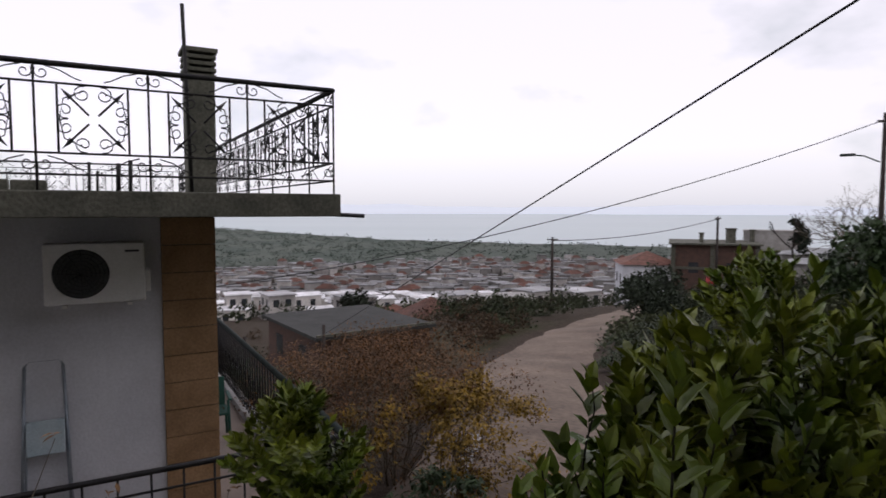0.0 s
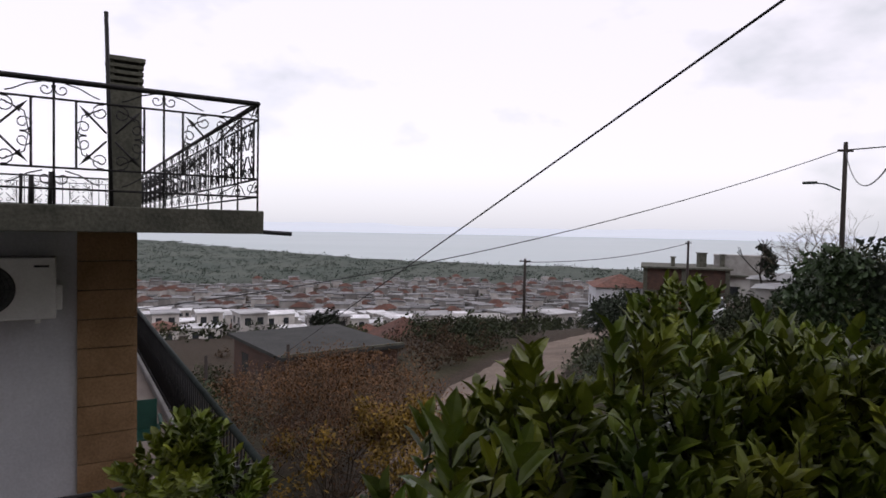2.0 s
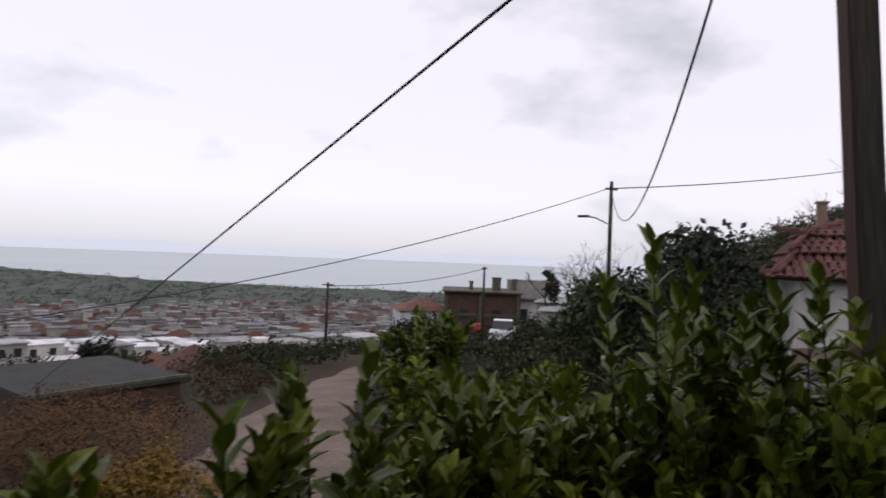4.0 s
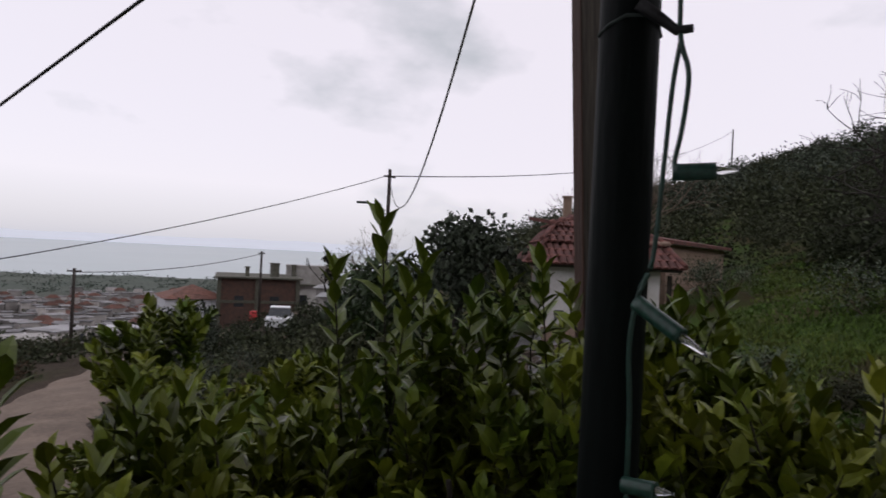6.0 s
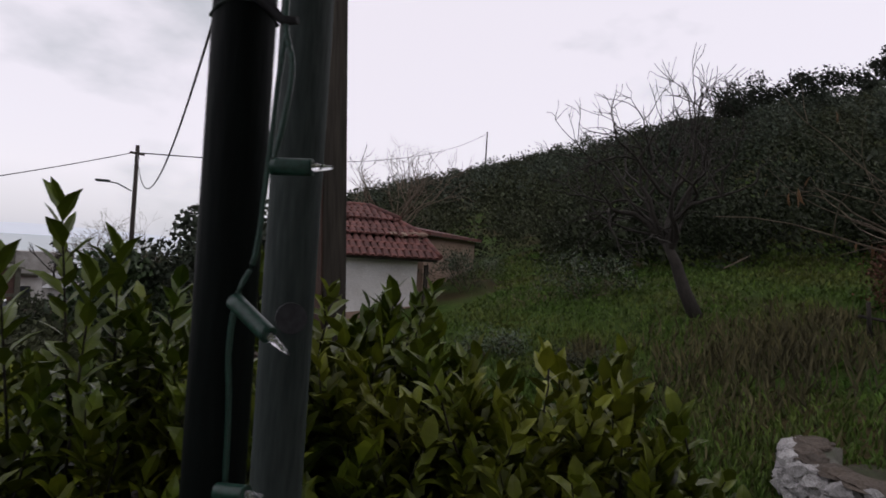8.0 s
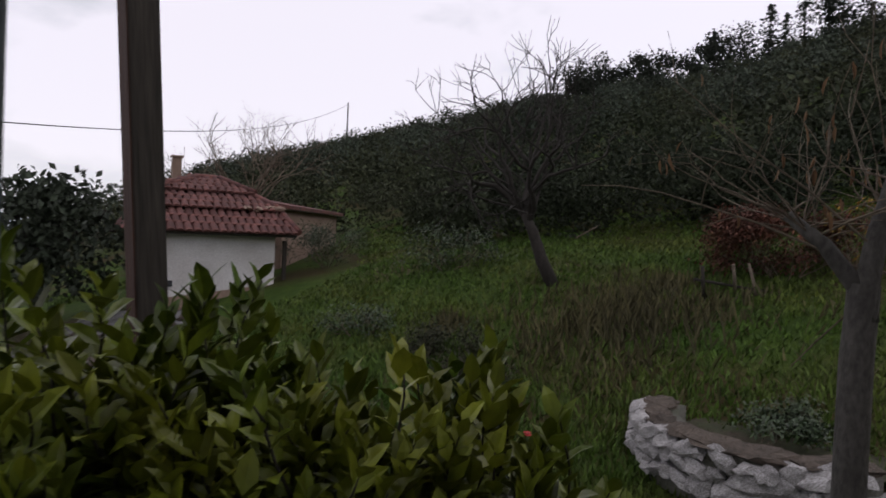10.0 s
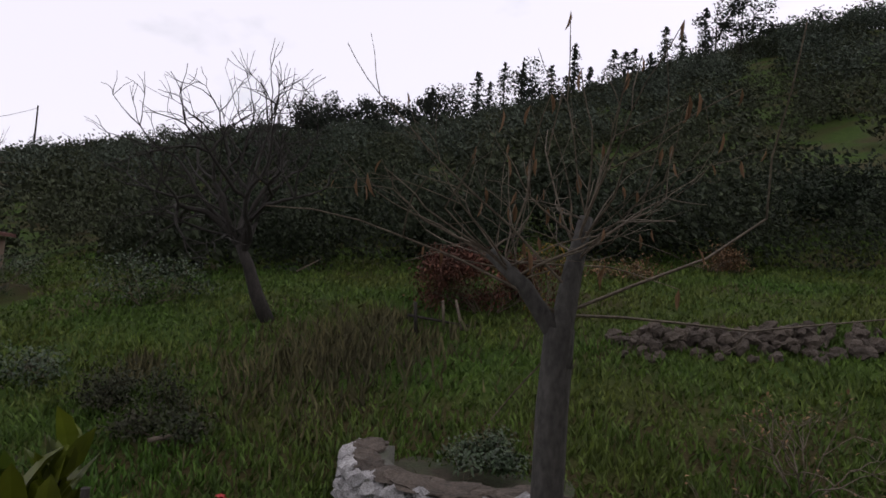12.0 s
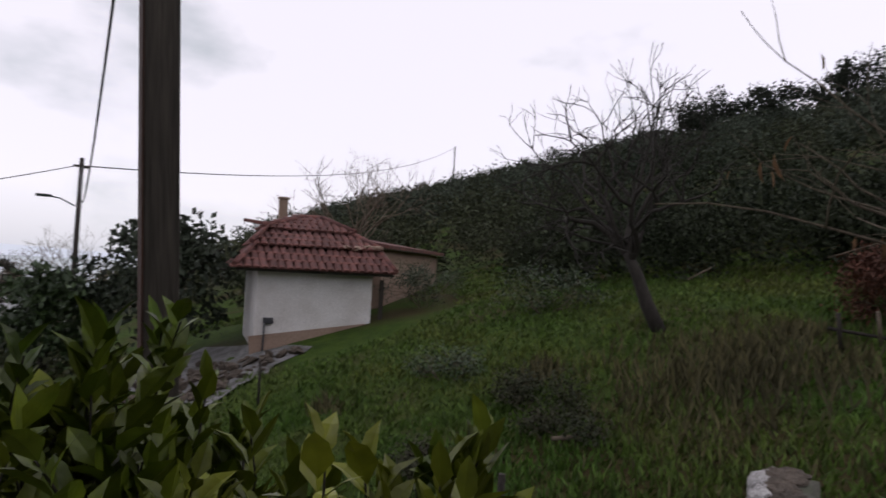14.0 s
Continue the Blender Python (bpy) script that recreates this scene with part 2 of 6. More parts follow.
def ground_material():
    """Grass, bare earth and dull far fields with haze put into their colour, mixed by the zone layers stored on the
    sheet, with noise to break their edges.
    """
    m = bpy.data.materials.new("ground_cover")
    m.use_nodes = True
    n, l = m.node_tree.nodes, m.node_tree.links
    b = n["Principled BSDF"]
    tc = n.new("ShaderNodeTexCoord")
    noises = []
    for s, d in ((0.35, 6), (3.0, 6), (22.0, 4), (0.012, 5)):
        t = n.new("ShaderNodeTexNoise")
        t.inputs["Scale"].default_value, t.inputs["Detail"].default_value = s, d
        l.new(tc.outputs["Object"], t.inputs[0])
        noises.append(t)

    def blend(fac, c1, c2):
        x = n.new("ShaderNodeMix"); x.data_type = "RGBA"
        for i, c in ((6, c1), (7, c2)):
            if isinstance(c, tuple):
                x.inputs[i].default_value = (*c, 1)
            else:
                l.new(c, x.inputs[i])
        l.new(fac, x.inputs[0])
        return x.outputs[2]

    def spread(sock, lo, hi):
        r = n.new("ShaderNodeMapRange")
        r.inputs[1].default_value, r.inputs[2].default_value = lo, hi
        l.new(sock, r.inputs[0])
        return r.outputs[0]

    grass = blend(spread(noises[1].outputs[0], 0.35, 0.65), (0.026, 0.050, 0.008), (0.046, 0.076, 0.011))
    grass = blend(spread(noises[0].outputs[0], 0.45, 0.62), grass, (0.048, 0.040, 0.016))
    earth = blend(spread(noises[1].outputs[0], 0.3, 0.7), (0.036, 0.027, 0.020), (0.070, 0.053, 0.041))
    # Olive grey-green, lightened and greyed: distance haze put into the colour.
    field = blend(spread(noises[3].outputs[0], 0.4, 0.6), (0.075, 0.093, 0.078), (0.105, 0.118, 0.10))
    zone = n.new("ShaderNodeVertexColor"); zone.layer_name = "zone"
    sep = n.new("ShaderNodeSeparateColor")
    l.new(zone.outputs[0], sep.inputs[0])
    c = blend(sep.outputs[0], grass, earth)
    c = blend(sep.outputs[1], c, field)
    k = n.new("ShaderNodeMix"); k.data_type, k.blend_type = "RGBA", "MULTIPLY"
    k.inputs[0].default_value = 1
    r = n.new("ShaderNodeMapRange")
    r.inputs[1].default_value, r.inputs[2].default_value, r.inputs[3].default_value, r.inputs[4].default_value = 0.3, 0.7, 0.65, 1.25
    l.new(noises[2].outputs[0], r.inputs[0])
    l.new(c, k.inputs[6]); l.new(r.outputs[0], k.inputs[7])
    l.new(k.outputs[2], b.inputs["Base Color"])
    b.inputs["Roughness"].default_value, b.inputs["Specular IOR Level"].default_value = 0.95, 0.1
    bp = n.new("ShaderNodeBump")
    bp.inputs["Strength"].default_value, bp.inputs["Distance"].default_value = 0.7, 0.06
    l.new(noises[2].outputs[0], bp.inputs["Height"]); l.new(bp.outputs[0], b.inputs["Normal"])
    return m


GROUND = ground_material()


# ---- building helpers ----
def part(name, bm, material, parent=None, label="", smooth=False):
    me = bpy.data.meshes.new(name)
    bm.to_mesh(me)
    bm.free()
    return mesh_part(name, me, material, parent, label, smooth)


def mesh_part(name, me, material, parent=None, label="", smooth=False):
    if not me.materials:
        me.materials.append(material)
    if smooth:
        me.polygons.foreach_set("use_smooth", [True] * len(me.polygons))
    ob = new(name, me)
    if parent is not None:
        ob.parent = parent
    if label:
        ob["label"] = label
    return ob


def thing(name, at, label, category, group="", turn=0.0, kind=""):
    ob = new(name)
    ob.empty_display_size = 0.2
    ob.matrix_basis = pose(*at, 0, 0, turn)
    return tagged(ob, label, category, group, kind)


def box(bm, lo, hi, m=None, bevel=0.0):
    m = m or Matrix()
    c = [m @ Vector((x, y, z)) for x in (lo[0], hi[0]) for y in (lo[1], hi[1]) for z in (lo[2], hi[2])]
    v = [bm.verts.new(p) for p in c]
    fs = [bm.faces.new([v[i] for i in f]) for f in ((0, 1, 3, 2), (4, 6, 7, 5), (0, 4, 5, 1), (2, 3, 7, 6), (0, 2, 6, 4), (1, 5, 7, 3))]
    if bevel:
        es = {e for f in fs for e in f.edges}
        bmesh.ops.bevel(bm, geom=list(es), offset=bevel, segments=2, affect="EDGES", profile=0.6)
    return bm


def a_box(lo, hi, m=None, bevel=0.0):
    return box(bmesh.new(), lo, hi, m, bevel)


def tube(bm, pts, r, seg=8, r_end=None, cap=True):
    """A round bar along pts; r may taper to r_end."""
    pts = [Vector(p) for p in pts]
    n = len(pts)
    rings = []
    for i, p in enumerate(pts):
        d = (pts[min(i + 1, n - 1)] - pts[max(i - 1, 0)])
        d = d.normalized() if d.length > 1e-9 else Vector((0, 0, 1))
        a = d.cross(Vector((0, 0, 1)) if abs(d.z) < 0.95 else Vector((1, 0, 0))).normalized()
        b = d.cross(a)
        rr = r if r_end is None else r + (r_end - r) * i / max(n - 1, 1)
        rings.append([bm.verts.new(p + (a * math.cos(2 * math.pi * k / seg) + b * math.sin(2 * math.pi * k / seg)) * rr) for k in range(seg)])
    for q, w in zip(rings, rings[1:]):
        for k in range(seg):
            f = bm.faces.new((q[k], q[(k + 1) % seg], w[(k + 1) % seg], w[k]))
            f.smooth = True
    if cap:
        bm.faces.new(rings[0][::-1]); bm.faces.new(rings[-1])
    return bm


def a_tube(pts, r, seg=8, r_end=None):
    return tube(bmesh.new(), pts, r, seg, r_end)


def lumps(bm, centre, size, seed, sub=2, rough=0.25):
    """An uneven stone."""
    s = bmesh.ops.create_icosphere(bm, subdivisions=sub, radius=1.0)["verts"]
    for v in s:
        k = 1 + rough * noise.noise(v.co * 1.6 + Vector((seed * 3.1, seed * 1.7, seed)))
        v.co = Vector(centre) + Vector((v.co.x * size[0], v.co.y * size[1], v.co.z * size[2])) * k
    return bm


def sag(a, b, drop, n=24):
    a, b = Vector(a), Vector(b)
    return [a.lerp(b, i / n) - Vector((0, 0, drop * 4 * (i / n) * (1 - i / n))) for i in range(n + 1)]


def flowing(pts, n=6):
    """A smooth line through the given points."""
    pts = [Vector(p) for p in pts]
    ends = [pts[0] * 2 - pts[1]] + pts + [pts[-1] * 2 - pts[-2]]
    out = []
    for a, b, c, d in zip(ends, ends[1:], ends[2:], ends[3:]):
        for k in range(n):
            t = k / n
            out.append(0.5 * (2 * b + (c - a) * t + (2 * a - 5 * b + 4 * c - d) * t * t + (3 * b - a - 3 * c + d) * t ** 3))
    return out + [pts[-1]]


class Soup:
    """Quads and triangles gathered fast, for leaves and other small pieces."""

    def __init__(self):
        self.v, self.f = [], []

    def add(self, pts, faces):
        k = len(self.v)
        self.v += [tuple(p) for p in pts]
        self.f += [tuple(i + k for i in f) for f in faces]

    def leaf(self, p, d, up, length, width, fold=0.25, curl=0.2):
        d, up = Vector(d).normalized(), Vector(up)
        s = d.cross(up)
        s = s.normalized() if s.length > 1e-6 else Vector((1, 0, 0))
        n = s.cross(d)
        p = Vector(p)
        a, b, c = p + d * length * 0.35 - n * length * curl * 0.1, p + d * length * 0.72 - n * length * curl * 0.45, p + d * length - n * length * curl
        w = width / 2
        self.add((p, a + s * w + n * w * fold, a, a - s * w + n * w * fold, b + s * w * 0.72 + n * w * fold, b, b - s * w * 0.72 + n * w * fold, c),
                 ((0, 2, 1), (0, 3, 2), (1, 2, 5, 4), (2, 3, 6, 5), (4, 5, 7), (5, 6, 7)))

    def flake(self, p, size, rng):
        """One small leafy clump face, turned at random."""
        a = Vector((rng.gauss(0, 1), rng.gauss(0, 1), rng.gauss(0, 1))).normalized()
        b = a.orthogonal().normalized()
        c = a.cross(b)
        p = Vector(p)
        s = size * rng.uniform(0.6, 1.3)
        self.add((p + b * s, p + c * s * 0.55, p - b * s * 0.8 + a * s * 0.3, p - c * s * 0.5), ((0, 1, 2, 3),))

    def mesh(self, name):
        me = bpy.data.meshes.new(name)
        me.from_pydata(self.v, [], self.f)
        me.update()
        return me


# ---- terrain ----
def smooth_step(t):
    t = min(1.0, max(0.0, t))
    return t * t * (3 - 2 * t)


FALL_Y = (-150, -66, -48, -28, -12, 0, 10, 22, 45, 65, 100, 150, 220, 300, 450, 700)
FALL_Z = (38, 19, 12, 5.0, 1.0, 0.2, -1.0, -2.6, -5.0, -7.6, -15, -24, -31, -36, -40, -41)
HILL_P = (-20, 0, 4, 8, 14, 23, 40, 60, 90, 120, 200, 400)
HILL_Z = (-0.4, 0.0, 0.35, 0.9, 2.45, 3.9, 8.0, 13.6, 22.4, 28.2, 35, 44)
SHORE_X = (-3000, -580, -270, -52, 211, 400, 600, 3000)
SHORE_Y = (2600, 1618, 1150, 880, 747, 640, 560, 560)


def Z(x, y):
    base = float(np.interp(y, FALL_Y, FALL_Z))
    p = 0.97 * x - 0.25 * y
    hill = float(np.interp(p, HILL_P, HILL_Z)) * (1 - smooth_step((y - 60) / 190))
    z = base + hill - 3.3 * smooth_step((1.5 - x) / 5) * smooth_step((y - 13) / 12) * (1 - smooth_step((y - 50) / 40))
    d = math.hypot(x, y)
    z += 0.12 * noise.noise(Vector((x * 0.35, y * 0.35, 0))) * smooth_step((d - 4) / 10)
    z += min(d, 300) * 0.012 * noise.noise(Vector((x * 0.03, y * 0.03, 5)))
    z = max(z, -41.3)
    return z - 5 * smooth_step((y - float(np.interp(x, SHORE_X, SHORE_Y))) / 60)


ROAD = [(-0.6, 2.5), (0.9, 6.0), (1.9, 10), (2.6, 15), (4.0, 22), (8.0, 32), (12.5, 40), (17.5, 47), (24, 53), (31, 58)]


def road_gap(x, y):
    best = 1e9
    for (x0, y0), (x1, y1) in zip(ROAD, ROAD[1:]):
        dx, dy = x1 - x0, y1 - y0
        t = min(1, max(0, ((x - x0) * dx + (y - y0) * dy) / (dx * dx + dy * dy)))
        best = min(best, math.hypot(x - x0 - t * dx, y - y0 - t * dy))
    return best


def build_ground():
    n, s = 230, 6.0
    top = math.asinh(4950 / s)
    c = [s * math.sinh(top * (2 * i / n - 1)) for i in range(n + 1)]
    verts = [(x + 3, y + 6, Z(x + 3, y + 6)) for y in c for x in c]
    faces = [(j * (n + 1) + i, j * (n + 1) + i + 1, (j + 1) * (n + 1) + i + 1, (j + 1) * (n + 1) + i) for j in range(n) for i in range(n)]
    me = bpy.data.meshes.new("ground")
    me.from_pydata(verts, [], faces)
    col = me.color_attributes.new("zone", "FLOAT_COLOR", "POINT")
    data = np.zeros((len(verts), 4), dtype=np.float32)
    for i, (x, y, z) in enumerate(verts):
        d = math.hypot(x, y)
        g = road_gap(x, y) if d < 90 else 99
        earth = max(1 - smooth_step((g - 2.2) / 2.5), smooth_step((y - 5) / 4) * smooth_step((7 - x) / 5) * 0.8, smooth_step((y - 28) / 14) * 0.95)
        # The haze-paled field colour takes over with distance.
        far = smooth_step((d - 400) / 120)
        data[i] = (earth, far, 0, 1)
    col.data.foreach_set("color", data.ravel())
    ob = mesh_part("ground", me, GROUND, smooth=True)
    tagged(ob, "grassy hillside falling to a coastal plain", "ground", kind="structure")


build_ground()
water = bmesh.new()
bmesh.ops.create_circle(water, cap_ends=True, radius=4930, segments=96, matrix=pose(0, 0, -42.0))
tagged(part("water", water, SEA), "calm grey-green sea of a wide gulf", "sea", kind="structure")


def build_road():
    bm = bmesh.new()
    pts = []
    for (x0, y0), (x1, y1) in zip(ROAD, ROAD[1:]):
        k = max(2, int(math.hypot(x1 - x0, y1 - y0) / 0.8))
        pts += [(x0 + (x1 - x0) * i / k, y0 + (y1 - y0) * i / k) for i in range(k)]
    for _ in range(6):
        pts = [pts[0]] + [tuple((pts[i - 1][j] + 2 * pts[i][j] + pts[i + 1][j]) / 4 for j in (0, 1)) for i in range(1, len(pts) - 1)] + [pts[-1]]
    rows = []
    for i, (x, y) in enumerate(pts):
        a, b = pts[max(i - 1, 0)], pts[min(i + 1, len(pts) - 1)]
        d = Vector((b[0] - a[0], b[1] - a[1])).normalized()
        row = []
        for k in range(9):
            w = (k / 4 - 1) * (2.1 + 0.3 * noise.noise(Vector((x * 0.5, y * 0.5, k // 5))))
            px, py = x + d.y * w, y - d.x * w
            row.append(bm.verts.new((px, py, Z(px, py) + (0.10 if 0 < k < 8 else -0.12) + 0.03 * noise.noise(Vector((px, py, 3))) - (0.05 if k in (2, 6) else 0))))
        rows.append(row)
    for q, w in zip(rows, rows[1:]):
        for k in range(8):
            bm.faces.new((q[k], q[k + 1], w[k + 1], w[k]))
    tagged(part("road", bm, DIRT, smooth=True), "unpaved pale brown dirt road with wheel ruts", "road", kind="structure")


build_road()


def build_far_range():
    bm = bmesh.new()
    rows = []
    for i in range(121):
        a = radians(-60 + i * 1.4)
        h = 60 + 45 * noise.noise(Vector((i * 0.09, 0, 2))) + 18 * noise.noise(Vector((i * 0.4, 0, 7)))
        x, y = math.sin(a) * 4900, math.cos(a) * 4900
        rows.append((bm.verts.new((x, y, -46)), bm.verts.new((x, y, -42 + max(h, 8)))))
    for q, w in zip(rows, rows[1:]):
        bm.faces.new((q[0], w[0], w[1], q[1]))
    # No lamp: pale emission stands in for haze over the far shore.
    m = bpy.data.materials.new("far_shore_haze_glow")
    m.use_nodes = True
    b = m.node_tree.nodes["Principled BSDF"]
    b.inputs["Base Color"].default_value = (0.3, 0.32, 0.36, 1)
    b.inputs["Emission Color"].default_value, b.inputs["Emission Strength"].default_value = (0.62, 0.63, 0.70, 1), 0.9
    tagged(part("backdrop", bm, m), "mountains across the gulf, haze put in as a pale glow", "backdrop", kind="structure")


build_far_range()


# ---- neighbouring house with its flat roof terrace ----
def house_frame():
    u, v = Vector((-0.888, -0.46, 0)), Vector((-0.46, 0.888, 0))
    m = Matrix.Identity(4)
    m.col[0], m.col[1], m.col[2], m.col[3] = (*u, 0), (*v, 0), (0, 0, 1, 0), (-0.8, 5.16, 0, 1)
    return m


HM = house_frame()


def H(s, v, z):
    return HM @ Vector((s, v, z))


def scroll(bm, c, ax, up, r, turns, hand, width=0.005):
    """A wrought spiral that opens outwards from c."""
    pts = []
    k = int(turns * 10)
    for i in range(k + 1):
        a, q = hand * i / 10 * 2 * math.pi, r * (0.25 + 0.75 * i / k)
        pts.append(c + ax * math.cos(a) * q + up * math.sin(a) * q)
    tube(bm, pts, width, 4, cap=False)


def rail_bay(parent, a, b, z0, z1):
    """One length of ornamental railing between plan points a and b."""
    a, b = Vector((*a, 0)), Vector((*b, 0))
    ax, up, length = (b - a).normalized(), Vector((0, 0, 1)), (b - a).length
    at = lambda s, z: a + ax * s + up * z
    hgt = z1 - z0
    for z, r in ((z1, 0.022), (z0 + hgt * 0.85, 0.009), (z0 + hgt * 0.30, 0.009), (z0 + hgt * 0.13, 0.009)):
        bm = bmesh.new()
        tube(bm, [at(0, z), at(length, z)], r, 6)
        part("handrail" if r > 0.02 else "rail", bm, IRON, parent)
    n = max(1, round(length / 0.735))
    step = length / n
    for i in range(n):
        s0 = i * step
        for f in (0.0, 0.19, 0.81) if i < n - 1 else (0.0, 0.19, 0.81, 1.0):
            lo, hi = (z0, z1) if f in (0.0, 1.0) else (z0 + hgt * 0.30, z0 + hgt * 0.85)
            part("baluster", a_tube([at(s0 + f * step, lo), at(s0 + f * step, hi)], 0.009, 5), IRON, parent)
        bm = bmesh.new()
        c = at(s0 + 0.5 * step, z0 + hgt * 0.575)
        q, h = step * 0.245, hgt * 0.21
        for sx in (-1, 1):
            for sz in (-1, 1):
                tip = c + ax * sx * q + up * sz * h
                tube(bm, [c + ax * sx * 0.03 + up * sz * 0.03, tip], 0.008, 4)
                d = (tip - c).normalized()
                tube(bm, [tip - d * 0.055, tip - d * 0.04, tip + d * 0.04], 0.030, 4, 0.001)
                scroll(bm, c + ax * sx * q * 0.38 + up * sz * h * 0.95, ax * sx, up * sz, 0.062, 1.3, 1, 0.005)
                scroll(bm, c + ax * sx * q * 1.0 + up * sz * h * 0.32, ax * sx, up * sz, 0.062, 1.3, -1, 0.005)
            tube(bm, [c + ax * sx * q * 0.3 + up * h * 1.1, c + ax * sx * q * 1.05 + up * h * 0.75, c + ax * sx * q * 1.2, c + ax * sx * q * 1.05 - up * h * 0.75, c + ax * sx * q * 0.3 - up * h * 1.1], 0.005, 4)
        part("rosette", bm, IRON, parent, "curled wrought rosette with four arrow points")
        for lo, hi in ((0.85, 1.0), (0.13, 0.30)):
            zc, zr = z0 + hgt * (lo + hi) / 2, hgt * (hi - lo) * 0.36
            for sx in (-1, 1):
                bm = bmesh.new()
                c = at(s0 + step * (0.07 if sx > 0 else 0.93), zc)
                scroll(bm, c, ax * -sx, up, zr, 1.1, 1)
                tube(bm, [c + ax * sx * 0.02 + up * zr, c + ax * sx * step * 0.15 + up * zr * 0.5, c + ax * sx * step * 0.27 - up * zr * 0.5, c + ax * sx * step * 0.33 - up * zr * 0.8], 0.005, 4)
                part("scroll", bm, IRON, parent)


def build_neighbour():
    house = thing("house", (0, 0, 0), "two-level white house with tan stone corner and concrete roof slab", "house")
    part("roof_slab", a_box((0.06, 0, 2.985), (9.0, 12.0, 3.18), HM, 0.012), CONCRETE, house, "mossy weathered concrete slab")
    part("wall", a_box((1.40, 1.34, 0.0), (8.6, 1.6, 2.985), HM), PLASTER, house)
    part("wall", a_box((0.96, 1.75, 0.0), (1.2, 11.4, 2.985), HM), PLASTER, house)
    part("wall", a_box((1.2, 11.1, 0.0), (8.6, 11.4, 2.985), HM), PLASTER, house)
    part("terrace_floor", a_box((0.06, -0.35, -1.6), (9.0, 12.0, 0.0), HM), FLOORTILE, house)
    part("kerb", a_box((-0.04, -0.35, -0.1), (0.155, 12.0, 0.10), HM, 0.01), CONCRETE_LT, house)
    pier = part("pillar", a_box((0.94, 1.32, 0), (1.395, 1.74, 2.98), HM), MORTAR, house)
    rows = 11
    hh = 2.965 / rows
    for i in range(rows):
        z0 = 0.008 + i * hh
        part("stone", a_box((0.925, 1.295, z0), (1.40, 1.325, z0 + hh - 0.008), HM, 0.004), TAN, pier)
        part("stone", a_box((0.905, 1.297, z0), (0.935, 1.745, z0 + hh - 0.008), HM, 0.004), TAN, pier)
    part("drain_spout", a_tube([H(0.02, 0.35, 3.0), H(-0.26, 0.25, 2.985)], 0.02, 10), DARK_PLASTIC, house)
    chim = part("chimney", a_box((0.86, 1.40, 3.182), (1.13, 1.68, 4.32), HM, 0.008), CONCRETE, house)
    for k in range(4):
        part("slat", a_box((0.845, 1.385, 4.34 + k * 0.062), (1.145, 1.695, 4.375 + k * 0.062), HM, 0.004), CONCRETE, chim)
    for cx, cy in ((0.88, 1.42), (1.11, 1.42), (0.88, 1.66), (1.11, 1.66)):
        part("cap_post", a_tube([H(cx, cy, 4.30), H(cx, cy, 4.60)], 0.02, 6), CONCRETE, chim)
    part("cap", a_box((0.83, 1.37, 4.585), (1.16, 1.71, 4.63), HM, 0.008), CONCRETE, chim)
    rail = thing("roof_railing", (0, 0, 0), "black wrought-iron railing with scrolls round the roof terrace", "railing")
    a, b, c, d = H(8.91, 0.1, 0), H(0.09, 0.1, 0), H(0.09, 11.6, 0), H(8.91, 11.6, 0)
    rail_bay(rail, b.xy, a.xy, 3.18, 4.085)
    rail_bay(rail, b.xy, c.xy, 3.18, 4.085)
    rail_bay(rail, c.xy, d.xy, 3.18, 4.085)
    rail2 = thing("terrace_railing", (0, 0, 0), "black iron railing along the lower terrace edge", "railing")
    a, b, c = H(7, -0.28, 0), H(0.1, -0.28, 0), H(0.1, 11.6, 0)
    part("handrail", a_tube([H(7, -0.28, 1.13), H(0.1, -0.28, 1.13)], 0.022, 6), IRON, rail2)
    part("rail", a_tube([H(7, -0.28, 0.15), H(0.1, -0.28, 0.15)], 0.012, 6), IRON, rail2)
    part("rail", a_tube([H(7, -0.28, 0.98), H(0.1, -0.28, 0.98)], 0.010, 6), IRON, rail2)
    for k in range(33):
        s = 0.1 + k * 0.22
        part("baluster", a_tube([H(s, -0.28, 0.0), H(s, -0.28, 1.13)], 0.009, 5), IRON, rail2)
        if k % 2 == 0:
            bm = bmesh.new()
            scroll(bm, H(s + 0.11, -0.28, 0.62), HM.to_3x3() @ Vector((1, 0, 0)), Vector((0, 0, 1)), 0.08, 1.4, 1)
            part("scroll", bm, IRON, rail2)
            bm = bmesh.new()
            scroll(bm, H(s + 0.11, -0.28, 0.40), HM.to_3x3() @ Vector((1, 0, 0)), Vector((0, 0, -1)), 0.08, 1.4, 1)
            part("scroll", bm, IRON, rail2)
    part("handrail", a_tube([H(0.1, -0.28, 1.08), H(0.1, 11.6, 1.08)], 0.035, 8), GALV, rail2, "pale grey top rail")
    part("rail", a_tube([H(0.1, -0.28, 0.2), H(0.1, 11.6, 0.2)], 0.012, 6), IRON, rail2)
    for k in range(80):
        v = -0.2 + k * 0.148
        part("baluster", a_tube([H(0.1, v, 0.12), H(0.1, v, 1.07)], 0.013, 5), IRON, rail2)
        if k % 2 == 0:
            bm = bmesh.new()
            scroll(bm, H(0.1, v + 0.07, 0.62), HM.to_3x3() @ Vector((0, 1, 0)), Vector((0, 0, 1)), 0.07, 1.4, 1, 0.008)
            part("scroll", bm, IRON, rail2)
    rod = thing("iron_rod", H(1.13, 1.14, 3.18), "thin dark rod standing on the roof terrace", "rod")
    part("rod", a_tube([(0, 0, 0), (-0.06, 0.02, 1.78)], 0.018, 6), IRON, rod)
